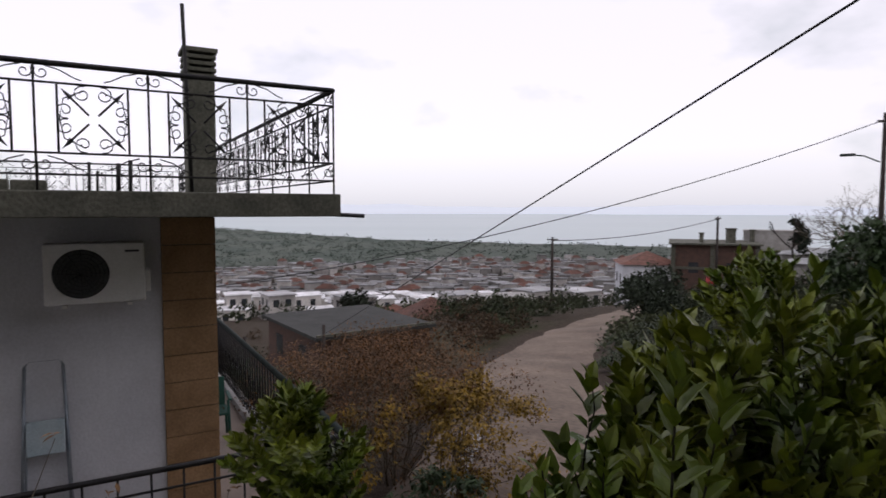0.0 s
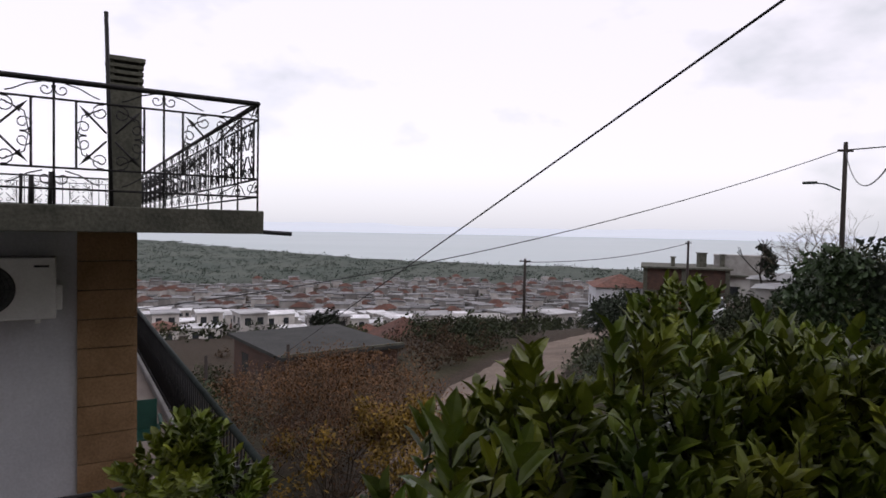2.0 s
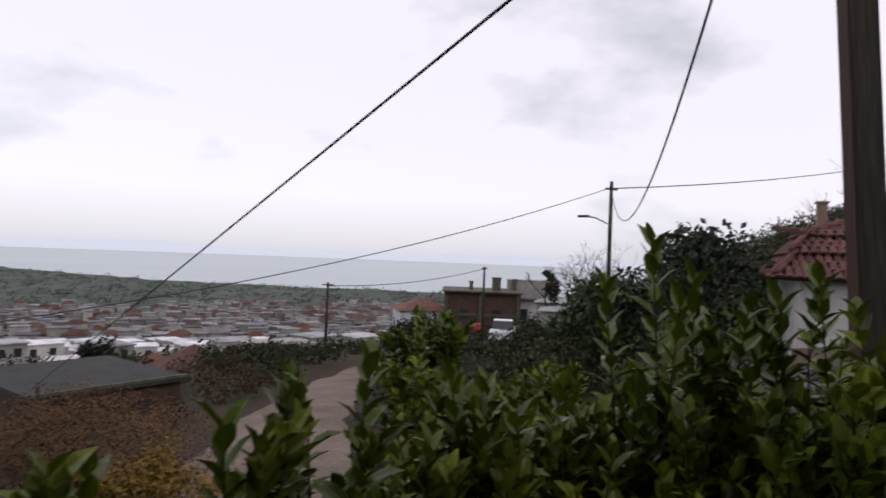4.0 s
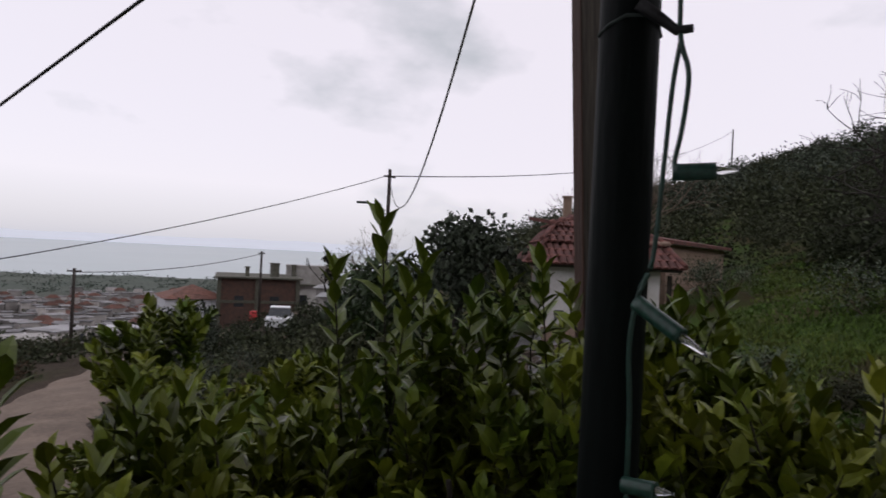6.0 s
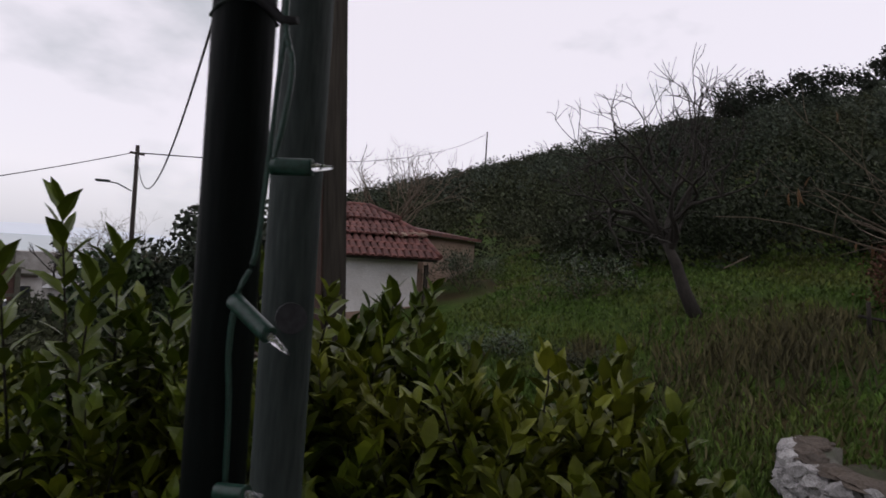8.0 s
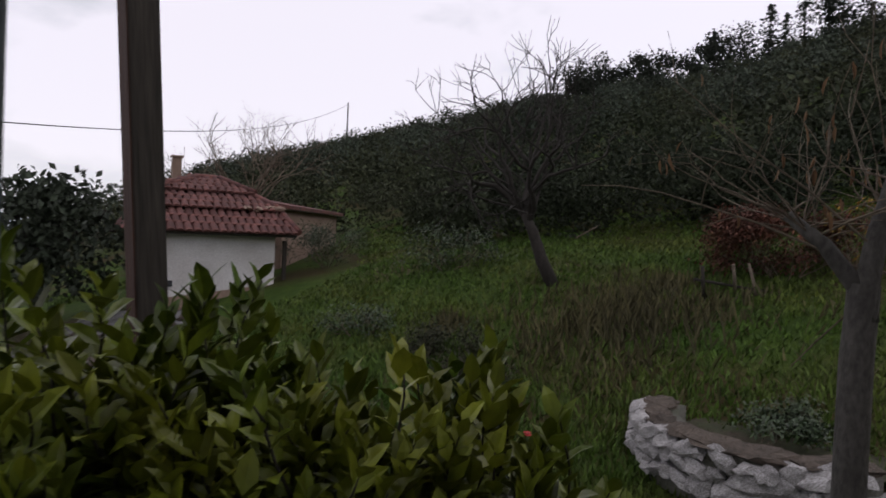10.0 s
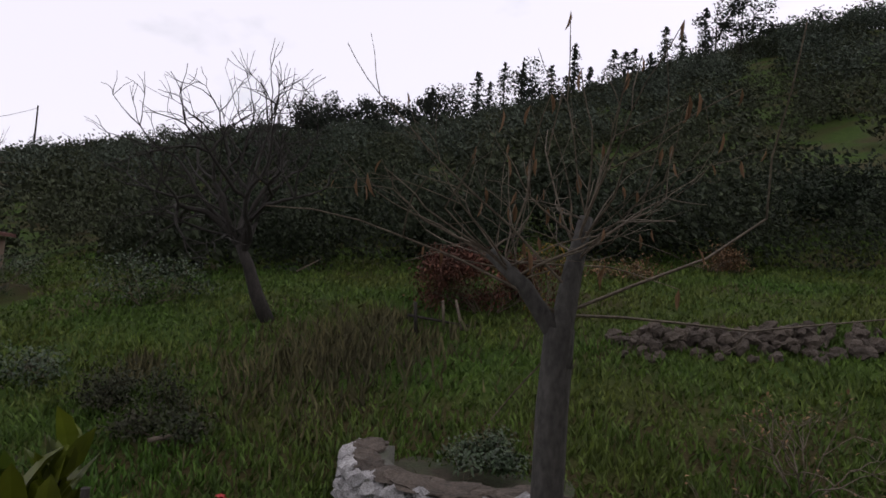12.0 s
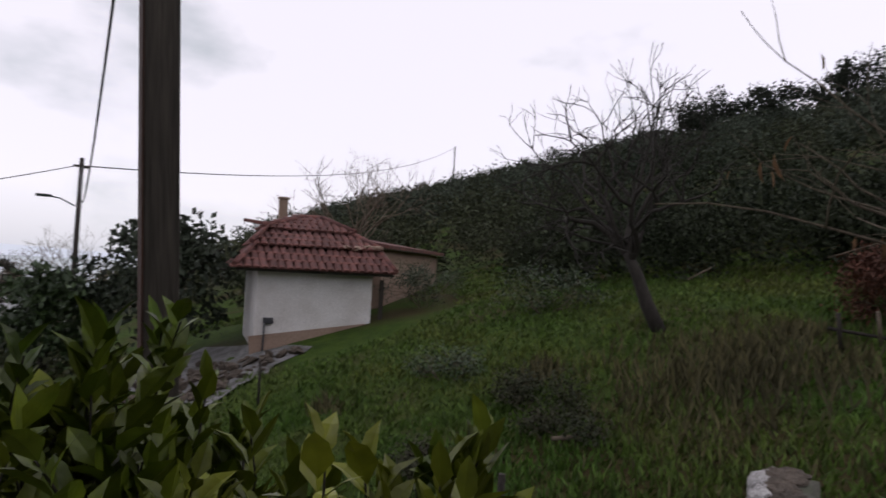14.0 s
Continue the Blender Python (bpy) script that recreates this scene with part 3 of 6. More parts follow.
    for s, v, w, h in ((3.3, 3.0, 0.34, 0.20), (2.85, 2.6, 0.28, 0.17), (2.5, 2.2, 0.30, 0.15), (3.9, 2.8, 0.3, 0.16)):
        t = thing("roof_block", H(s, v, 3.18), "dark concrete block lying on the roof slab", "block", "blocks on the roof", 27)
        part("block", a_box((-w / 2, -0.1, 0), (w / 2, 0.1, h), None, 0.02), CONCRETE, t)
    for s, v, h in ((1.75, 1.2, 0.28), (1.62, 1.9, 0.36), (2.0, 4.6, 0.5), (1.9, 5.4, 0.42)):
        t = thing("rebar_stub", H(s, v, 3.18), "dark steel stub rising from the roof", "rebar", "stubs on the roof")
        part("bar", a_tube([(0, 0, 0), (0.01, 0, h)], 0.02, 6), IRON, t)
    # air conditioner
    ac = thing("air_conditioner", H(2.02, 1.34, 2.02), "white outdoor air-conditioning unit on wall brackets", "air conditioner")
    ac.matrix_basis = HM @ pose(1.56, 1.34, 2.22) @ Matrix.Diagonal((0.93, 1, 0.91, 1))
    part("casing", a_box((0, -0.33, 0), (0.84, -0.04, 0.58), None, 0.015), WHITE_METAL, ac)
    ring = bmesh.new()
    for r in (0.225, 0.19, 0.155, 0.12, 0.085, 0.05):
        tube(ring, [(0.54 + r * math.cos(k * math.pi / 14), -0.35, 0.29 + r * math.sin(k * math.pi / 14)) for k in range(29)], 0.004, 4, cap=False)
    for k in range(12):
        a = k * math.pi / 6
        tube(ring, [(0.54, -0.352, 0.29), (0.54 + 0.23 * math.cos(a), -0.352, 0.29 + 0.23 * math.sin(a))], 0.004, 4)
    part("fan_grille", ring, DARK_PLASTIC, ac)
    disc = bmesh.new()
    bmesh.ops.create_circle(disc, cap_ends=True, radius=0.235, segments=32, matrix=pose(0.54, -0.334, 0.29, 90))
    bmesh.ops.solidify(disc, geom=disc.faces[:], thickness=0.006)
    part("fan_opening", disc, FAN_GREY, ac)
    part("badge", a_box((0.05, -0.336, 0.49), (0.17, -0.329, 0.51)), DARK_PLASTIC, ac)
    part("valve_cover", a_box((-0.05, -0.28, 0.08), (0.0, -0.08, 0.30), None, 0.008), WHITE_METAL, ac)
    for k in (0.14, 0.68):
        br = bmesh.new()
        box(br, (k - 0.02, -0.36, -0.03), (k + 0.02, -0.002, -0.004))
        part("bracket", br, WHITE_METAL, ac)
    hose = thing("pipe_duct", H(2.1, 1.32, 0), "narrow grey pipe duct down the wall", "pipe")
    part("duct", a_box((2.03, 1.29, 0.0), (2.075, 1.337, 2.2), HM, 0.006), OCHRE, hose)
    lad = thing("stepladder", H(2.5, 1.0, 0), "folded aluminium stepladder with pale blue steps", "ladder")
    lad.matrix_basis = HM @ pose(2.18, 1.12, 0, -8, 0, 0) @ Matrix.Diagonal((0.92, 1, 1.07, 1))
    for sx in (0, 1):
        part("side_rail", a_tube([(0.0 + sx * 0.44, 0, 0), (0.06 + sx * 0.32, 0, 1.55)], 0.018, 6), ALU, lad)
        part("side_rail", a_tube([(0.02 + sx * 0.40, 0.14, 0), (0.06 + sx * 0.32, 0.05, 1.1)], 0.014, 6), ALU, lad)
    part("top_bow", a_tube([(0.06, 0, 1.55), (0.09, 0, 1.59), (0.35, 0, 1.59), (0.38, 0, 1.55)], 0.018, 6), ALU, lad)
    part("platform", a_box((0.06, -0.05, 0.82), (0.38, 0.0, 1.10), None, 0.01), PALE_BLUE, lad)
    for z in (0.25, 0.5):
        part("step", a_box((0.03, -0.06, z), (0.41, 0.03, z + 0.035), None, 0.006), ALU, lad)


build_neighbour()


# ---- poles, posts and cables ----
def utility_pole(x, y, top, name_label, r=0.12, arms=1, turn=0):
    g = Z(x, y)
    t = thing("utility_pole", (x, y, g - 0.3), name_label, "pole", "utility poles along the slope", turn)
    h = top - g + 0.3
    part("pole", a_tube([(0, 0, 0), (0, 0, h)], r, 10, r * 0.7), POLE_WOOD, t)
    for k in range(arms):
        z = h - 0.25 - k * 0.5
        part("crossarm", a_box((-0.45, -0.05, z), (0.45, 0.05, z + 0.09), None, 0.01), POLE_WOOD, t)
        for s in (-0.4, 0.4):
            part("insulator", a_tube([(s, 0, z + 0.09), (s, 0, z + 0.2)], 0.035, 8, 0.02), CONCRETE_LT, t)
    return t


lamp_pole = utility_pole(20.0, 26.3, 7.25, "dark wooden utility pole carrying a street lamp", 0.13, 0)
hz = 7.22 - Z(20.0, 26.3) + 0.3
part("bracket_arm", a_tube([(-0.1, 0.1, hz - 2.1), (-0.5, 0.55, hz - 1.8), (-0.8, 0.8, hz - 1.75)], 0.035, 6), GALV, lamp_pole)
lh = bmesh.new()
box(lh, (-0.3, -0.12, -0.05), (0.3, 0.12, 0.07), pose(-0.95, 0.95, hz - 1.74, 0, 0, -45), 0.04)
part("lamp_head", lh, GALV, lamp_pole, "grey street lamp head")
part("crossarm", a_box((-0.35, -0.05, hz - 0.4), (0.35, 0.05, hz - 0.3), None, 0.01), POLE_WOOD, lamp_pole)
utility_pole(10.45, 49.83, 0.73, "weathered wooden utility pole beside the dirt road", 0.14, 1)
utility_pole(27.55, 56.99, 2.33, "dark wooden utility pole before the brick house", 0.14, 1, 30)
utility_pole(105.6, 47.2, 26.2, "wooden utility pole on the hill crest", 0.16, 0)
utility_pole(-4.6, 27.5, -2.2, "short dark pole beside the flat-roofed house", 0.10, 0)
utility_pole(-8.0, 27.0, -2.6, "short weathered post in the garden", 0.10, 0)


def cable(name, pts, r, material, label):
    tagged(part(name, a_tube(pts, r, 5), material), label, "cable", "overhead cables")


cable("overhead_cable", sag((3.06, -1.3, 5.17), (-6.4, 29.34, -3.96), 0.0, 6), 0.007, CABLE, "black service cable running down to the valley")
cable("overhead_cable", sag((20.0, 26.3, 6.95), (-17.0, 24.0, -1.0), 1.3), 0.020, CABLE, "black cable spanning from the lamp pole across the valley")
utility_pole(-17.0, 24.0, -0.8, "dark wooden utility pole beyond the white house", 0.12, 0)
utility_pole(-6.4, 29.34, -3.8, "short wooden pole receiving a service cable", 0.10, 0)
cable("overhead_cable", sag((20.0, 26.3, 6.9), (105.6, 47.2, 25.9), 2.2), 0.03, CABLE, "black cable climbing from the lamp pole to the hill")
cable("overhead_cable", sag((27.55, 56.99, 2.1), (10.45, 49.83, 0.45), 0.5), 0.03, CABLE, "thin cable between two utility poles")
cable("service_cable", sag((4.02, 2.52, 7.52), (20.0, 26.3, 6.85), 2.7, 48), 0.018, CABLE_GREY, "slack grey twisted service cable")


def build_posts():
    g = Z(4.03, 2.42) - 0.2
    t = thing("wooden_post", (4.14, 2.30, g), "tall square weathered wooden post with reddish edge", "post")
    t.matrix_basis = pose(4.16, 2.28, g, -2.5, -2.2, 0) @ pose(0, 0, 0, 0, 0, -33)
    h = 7.8 - g
    part("shaft", a_box((-0.066, -0.068, 0), (0.068, 0.068, h), None, 0.008), WOOD_POST, t)
    part("stained_board", a_box((-0.074, -0.066, 0), (-0.0665, 0.066, h - 0.3), None, 0.002), RUST_WOOD, t, "reddish brown stained board")
    part("clamp", a_tube([(-0.1, -0.09, h - 0.5), (0.1, -0.09, h - 0.5)], 0.012, 6), GALV, t)


build_posts()


# ---- trees and shrubs ----
def grow(bm, p, d, length, r, depth, rng, droop=0.0, kink=0.35, split=(2, 3), tips=None, seg=5, shrink=0.72, lift=0.1):
    """A limb that bends as it goes and splits at its end and along its way."""
    pts, q = [p.copy()], d.normalized()
    n = 4 if depth > 1 else 3
    for i in range(n):
        q = (q + Vector((rng.gauss(0, kink), rng.gauss(0, kink), rng.gauss(0, kink) - droop)) * 0.5).normalized()
        pts.append(pts[-1] + q * length / n)
    tube(bm, pts, r, seg if depth > 1 else 3, r * 0.62, cap=False)
    if depth == 0:
        if tips is not None:
            tips.append((pts[-1], q))
        return
    for i in range(rng.randint(*split)):
        w = (q + Vector((rng.gauss(0, 0.55), rng.gauss(0, 0.55), rng.gauss(lift, 0.4)))).normalized()
        grow(bm, pts[-1], w, length * shrink * rng.uniform(0.75, 1.15), r * 0.6, depth - 1, rng, droop, kink, split, tips, seg, shrink, lift)
    if depth > 1:
        for k in range(rng.randint(0, 2)):
            w = (q + Vector((rng.gauss(0, 0.8), rng.gauss(0, 0.8), rng.gauss(0.1, 0.5)))).normalized()
            grow(bm, pts[rng.randint(1, n - 1)], w, length * shrink * rng.uniform(0.5, 0.9), r * 0.4, depth - 2, rng, droop, kink, split, tips, max(3, seg - 1), shrink, lift)


def leafy_tree(x, y, h, spread, material, n, size, label, seed, trunk=0.12, low=0.25, name="tree", group="", lift=0.0):
    rng = random.Random(seed)
    g = Z(x, y) + lift
    t = thing(name, (x, y, g), label, "tree" if name == "tree" else "shrub", group)
    bm = bmesh.new()
    tips = []
    grow(bm, Vector((0, 0, -0.1)), Vector((0.05, 0.02, 1)), h * 0.45, trunk, 2, rng, 0, 0.3, (3, 4), tips, 7, 0.7)
    part("trunk", bm, BARK, t)
    s = Soup()
    blobs = []
    for k in range(16):
        a, q = rng.uniform(0, 6.28), math.sqrt(rng.random()) * spread * 0.75
        z = h * rng.uniform(low + 0.1, 0.9)
        f = 1 - abs((z / h - 0.55)) * 0.9
        blobs.append((Vector((math.cos(a) * q * f, math.sin(a) * q * f, z)), spread * rng.uniform(0.22, 0.45)))
    for k in range(n):
        c, r = rng.choice(blobs)
        d = Vector((rng.gauss(0, 1), rng.gauss(0, 1), rng.gauss(0, 0.85))).normalized() * r * rng.uniform(0.5, 1.12)
        s.flake(c + d, size, rng)
    mesh_part("crown", s.mesh("crown"), material, t)
    return t


def bare_tree(x, y, h, r, lean, seed, label, depth=5, material=BARK, kink=0.4):
    rng = random.Random(seed)
    t = thing("bare_tree", (x, y, Z(x, y)), label, "tree")
    tips = []
    d = Vector((*lean, 1)).normalized()
    side = d.orthogonal().normalized()
    a = Vector((0, 0, -0.1))
    pts = [a, a + d * h * 0.12 + side * 0.03, a + d * h * 0.22 - side * 0.03, a + d * h * 0.30]
    part("trunk", a_tube(pts, r, 8, r * 0.62), material, t)
    for k in range(9):
        bm = bmesh.new()
        az = k * 0.7 + rng.uniform(-0.3, 0.3)
        w = d * 0.7 + Vector((math.cos(az) * 0.75, math.sin(az) * 0.75, rng.uniform(0.3, 1.0)))
        grow(bm, pts[2].lerp(pts[3], rng.uniform(0.3, 1)), w, h * 0.24, r * rng.uniform(0.35, 0.55), depth - 1, rng, -0.02, kink, (2, 3), tips, 5, 0.78, 0.22)
        part("limb", bm, material, t)
    return t, tips


bt, bt_tips = bare_tree(13.75, 1.38, 5.2, 0.14, (0.05, 0.45), 11, "leafless dark fruit tree leaning on the grass", 5)
bare_tree(24.5, 14.6, 6.5, 0.12, (0, 0.1), 5, "leafless tree behind the tiled house", 5, TWIG)
bare_tree(22.3, 30.5, 5.6, 0.11, (-0.1, 0.1), 8, "leafless tree beside the lamp pole", 5, TWIG)
leafy_tree(11.2, 29.6, 3.0, 2.0, LEAF_OLIVE, 4200, 0.12, "rounded dark green olive tree beside the road", 3, group="olive trees")
leafy_tree(15.2, 15.5, 4.4, 2.6, LEAF_OLIVE, 3600, 0.13, "broad dark olive tree before the tiled house", 4, 0.16, group="olive trees")
leafy_tree(13.2, 17.4, 4.0, 2.1, LEAF_DEEP, 2600, 0.13, "dense dark evergreen tree", 14, 0.16, group="olive trees")
leafy_tree(-7.5, 24.5, 3.0, 1.6, LEAF_DEEP, 1800, 0.12, "dark green tree in the garden below", 6)
leafy_tree(-5.6, 50.0, 5.5, 2.4, LEAF_PINE, 1800, 0.2, "dark conifer between houses", 7)
leafy_tree(23.5, 34, 1.7, 1.5, LEAF_OLIVE, 1500, 0.14, "grey-green shrub on the slope", 9, group="olive trees")
leafy_tree(14.0, 34.5, 1.5, 1.3, LEAF_OLIVE, 1500, 0.13, "grey-green shrub on the slope", 19, group="olive trees")
leafy_tree(31, 50, 5.5, 1.0, LEAF_PINE, 900, 0.16, "small dark cypress by the sheds", 10)


# ---- dirt and town houses ----
def block_house(x, y, z, w, d, h, turn, wall, roof, label, hip=0.0, overhang=0.35, windows=((0.25, 1), (0.7, 1)), storeys=1, name="house", group=""):
    t = thing(name, (x, y, z), label, "house", group, turn)
    part("wall", a_box((-w / 2, -d / 2, -2.5), (w / 2, d / 2, h)), wall, t)
    bm = bmesh.new()
    o = overhang
    if hip:
        lo = [bm.verts.new((sx * (w / 2 + o), sy * (d / 2 + o), h)) for sx, sy in ((-1, -1), (1, -1), (1, 1), (-1, 1))]
        k = max(w, d) * 0.5 - min(w, d) * 0.5
        ends = ((-k, 0), (k, 0)) if w >= d else ((0, -k), (0, k))
        e = [bm.verts.new((*q, h + hip)) for q in ends]
        bm.faces.new(lo[::-1])
        if w >= d:
            for f in ((lo[0], lo[1], e[1], e[0]), (lo[2], lo[3], e[0], e[1]), (lo[1], lo[2], e[1]), (lo[3], lo[0], e[0])):
                bm.faces.new(f)
        else:
            for f in ((lo[1], lo[2], e[1], e[0]), (lo[3], lo[0], e[0], e[1]), (lo[0], lo[1], e[0]), (lo[2], lo[3], e[1])):
                bm.faces.new(f)
    else:
        box(bm, (-w / 2 - o, -d / 2 - o, h), (w / 2 + o, d / 2 + o, h + 0.18))
    part("roof", bm, roof, t)
    for st in range(storeys):
        zc = h * (st + 0.5) / storeys
        for side, (L, off) in enumerate(((w, d / 2), (d, w / 2), (w, d / 2), (d, w / 2))):
            for f, _ in windows:
                m = pose(0, 0, 0, 0, 0, 90 * side)
                wd = a_box((-L / 2 + f * L - 0.5, -off - 0.025, zc - 0.55), (-L / 2 + f * L + 0.5, -off + 0.05, zc + 0.65), m)
                part("window", wd, DARK_GLASS, t)
    return t


flat = block_house(-4.62, 35.55, -6.15, 6.5, 7.8, 2.6, 32.3, BRICK, ASPHALT_ROOF, "low brick house with a dark flat roof", 0, 0.3, name="flat_roofed_house")
part("parapet", a_box((-3.5, -4.15, 2.781), (3.5, -4.0, 2.90)), CONCRETE, flat)
block_house(33.5, 70.5, Z(33.5, 70.5), 8.5, 9, 5.2, -22, BRICK, CONCRETE, "unfinished brick house with concrete frame and flat roof", 0, 0.5, name="brick_house")
brick = bpy.data.objects["brick_house"]
for cx in (-4.25, -0.2, 4.25):
    for cy in (-4.5, 4.5):
        part("column", a_box((cx - 0.22, cy - 0.22, -2.5), (cx + 0.22, cy + 0.22, 5.2)), MORTAR, brick, "bare concrete column")
part("floor_beam", a_box((-4.4, -4.62, 2.45), (4.4, -4.45, 2.75)), MORTAR, brick)
block_house(42, 72, Z(42, 72), 6.5, 8, 3.6, -25, PLASTER_OLD, CONCRETE, "concrete house with flat roof", 0, 0.6, name="concrete_house")
block_house(40.6, 70.2, Z(42, 72) + 3.8, 6.4, 3.2, 2.1, -28, CONCRETE_LT, CONCRETE_LT, "box-shaped concrete water store on the roof", 0, 0.05, windows=(), name="roof_room")
block_house(26.8, 73, -7.2, 6.5, 6.5, 3.8, -10, PLASTER, TILE_FAR, "white house with red tiled hip roof", 1.4, name="white_house")
block_house(42.5, 59, -5.0, 11, 8, 2.6, -35, CONCRETE_LT, TILE_FAR, "low house with brown tiled roof", 1.6, name="low_house")
block_house(34.5, 52, Z(34.5, 52) - 0.6, 6, 4.5, 2.2, -35, CONCRETE_LT, SHEET, "shed with grey sheet roof", 0.5, name="shed", windows=())
block_house(30, 44.5, Z(30, 44.5) - 1.0, 5, 4, 2.0, -35, CONCRETE_LT, SHEET, "low shed with grey sheet roof", 0.4, name="shed", windows=())
block_house(0.74, 62.6, -11.3, 6, 6, 3.2, 20, TILE_FAR, TILE_FAR, "house with steep red roof", 2.2, name="red_roofed_house", windows=())
block_house(11.5, 92, Z(11.5, 92) - 0.5, 9, 5, 3.2, 8, PLASTER_OLD, CONCRETE_LT, "long white building with flat roof", 0, 0.2, windows=((0.2, 1), (0.5, 1), (0.8, 1)), name="long_house")


def build_town():
    rng = random.Random(21)
    protos = []
    for k in range(7):
        w, d, st = rng.uniform(4.2, 6.2), rng.uniform(4, 5.6), rng.choice((1, 1, 1, 2))
        hip = (0, 0, 1.2, 0, 0, 0, 0)[k]
        protos.append(block_house(-300 - 20 * k, -400, Z(-300 - 20 * k, -400), w, d, 2.5 * st, 0, TOWN_WALL, TILE_FAR if hip else TOWN_ROOF, "pale town house with " + ("red tiled roof" if hip else "flat concrete roof"), hip, 0.25,
                                  windows=((0.25, 1), (0.72, 1)), storeys=min(st, 2), name="town_house", group="town houses"))
    spots, tries = [], 0
    while len(spots) < 2300 and tries < 34000:
        tries += 1
        r = rng.uniform(72, 520)
        a = radians(rng.uniform(-32, 30))
        x, y = r * math.sin(a), r * math.cos(a)
        if y < 104 or math.hypot(x + 4.6, y - 35.5) < 17 or road_gap(x, y) < 7 or math.hypot(x - 0.7, y - 62.6) < 8 or math.hypot(x - 11.5, y - 92) < 13 or (x > 0.27 * y and y < 125) or y > 470 + 60 * noise.noise(Vector((x * 0.02, 0, 0))) + 0.3 * x:
            continue
        if any(abs(x - q[0]) < 6.0 and abs(y - q[1]) < 6.8 for q in spots):
            continue
        spots.append((x, y))
    spots.sort(key=lambda q: q[1])
    for i, (x, y) in enumerate(spots[:290]):
        copy_thing(protos[rng.randrange(7)], pose(x, y, Z(x, y) - 0.6, 0, 0, rng.choice((0, 90)) + rng.uniform(-14, 14) + 20))
    wall, flatr, tiled = bmesh.new(), bmesh.new(), bmesh.new()
    for x, y in spots[290:]:
        m = pose(x, y, Z(x, y) - 0.5, 0, 0, rng.uniform(-20, 20))
        w, d, h = rng.uniform(2.0, 3.8), rng.uniform(2.0, 3.4), rng.choice((2.6, 3.0, 3.2, 5.4))
        box(wall, (-w, -d, -1), (w, d, h), m)
        if rng.random() < 0.2:
            v = [tiled.verts.new(m @ Vector(p)) for p in ((-w - .4, -d - .4, h), (w + .4, -d - .4, h), (w + .4, d + .4, h), (-w - .4, d + .4, h), (-w * 0.4, 0, h + 1.7), (w * 0.4, 0, h + 1.7))]
            for f in ((0, 1, 5, 4), (2, 3, 4, 5), (1, 2, 5), (3, 0, 4), (3, 2, 1, 0)):
                tiled.faces.new([v[q] for q in f])
        else:
            box(flatr, (-w - .3, -d - .3, h), (w + .3, d + .3, h + 0.3), m)
    far = thing("far_town", (0, 0, 0), "crowded pale houses of the coastal town", "town", kind="stuff")
    tagged(part("house_walls", wall, TOWN_WALL, far), kind="stuff")
    tagged(part("flat_roofs", flatr, TOWN_ROOF, far), kind="stuff")
    tagged(part("tiled_roofs", tiled, TILE_FAR, far), kind="stuff")


build_town()


def scrub(name, label, spots, material, flakes, size, seed):
    """Distant bushes and trees: clumps of small leaf faces with gaps."""
    rng = random.Random(seed)
    s = Soup()
    for x, y, r, h in spots:
        z = Z(x, y)
        n = int(flakes * rng.uniform(0.7, 1.2))
        blobs = [(rng.uniform(-.6, .6) * r, rng.uniform(-.6, .6) * r, rng.uniform(.25, .8) * h, rng.uniform(.35, .65) * r) for _ in range(5)]
        for _ in range(n):
            bx, by, bz, br = rng.choice(blobs)
            d = Vector((rng.gauss(0, 1), rng.gauss(0, 1), rng.gauss(0, 0.8))).normalized() * br * rng.uniform(0.6, 1.1)
            s.flake((x + bx + d.x, y + by + d.y, z + max(0.02, bz + d.z)), size * r, rng)
    tagged(mesh_part(name, s.mesh(name), material), label, "trees", kind="stuff")


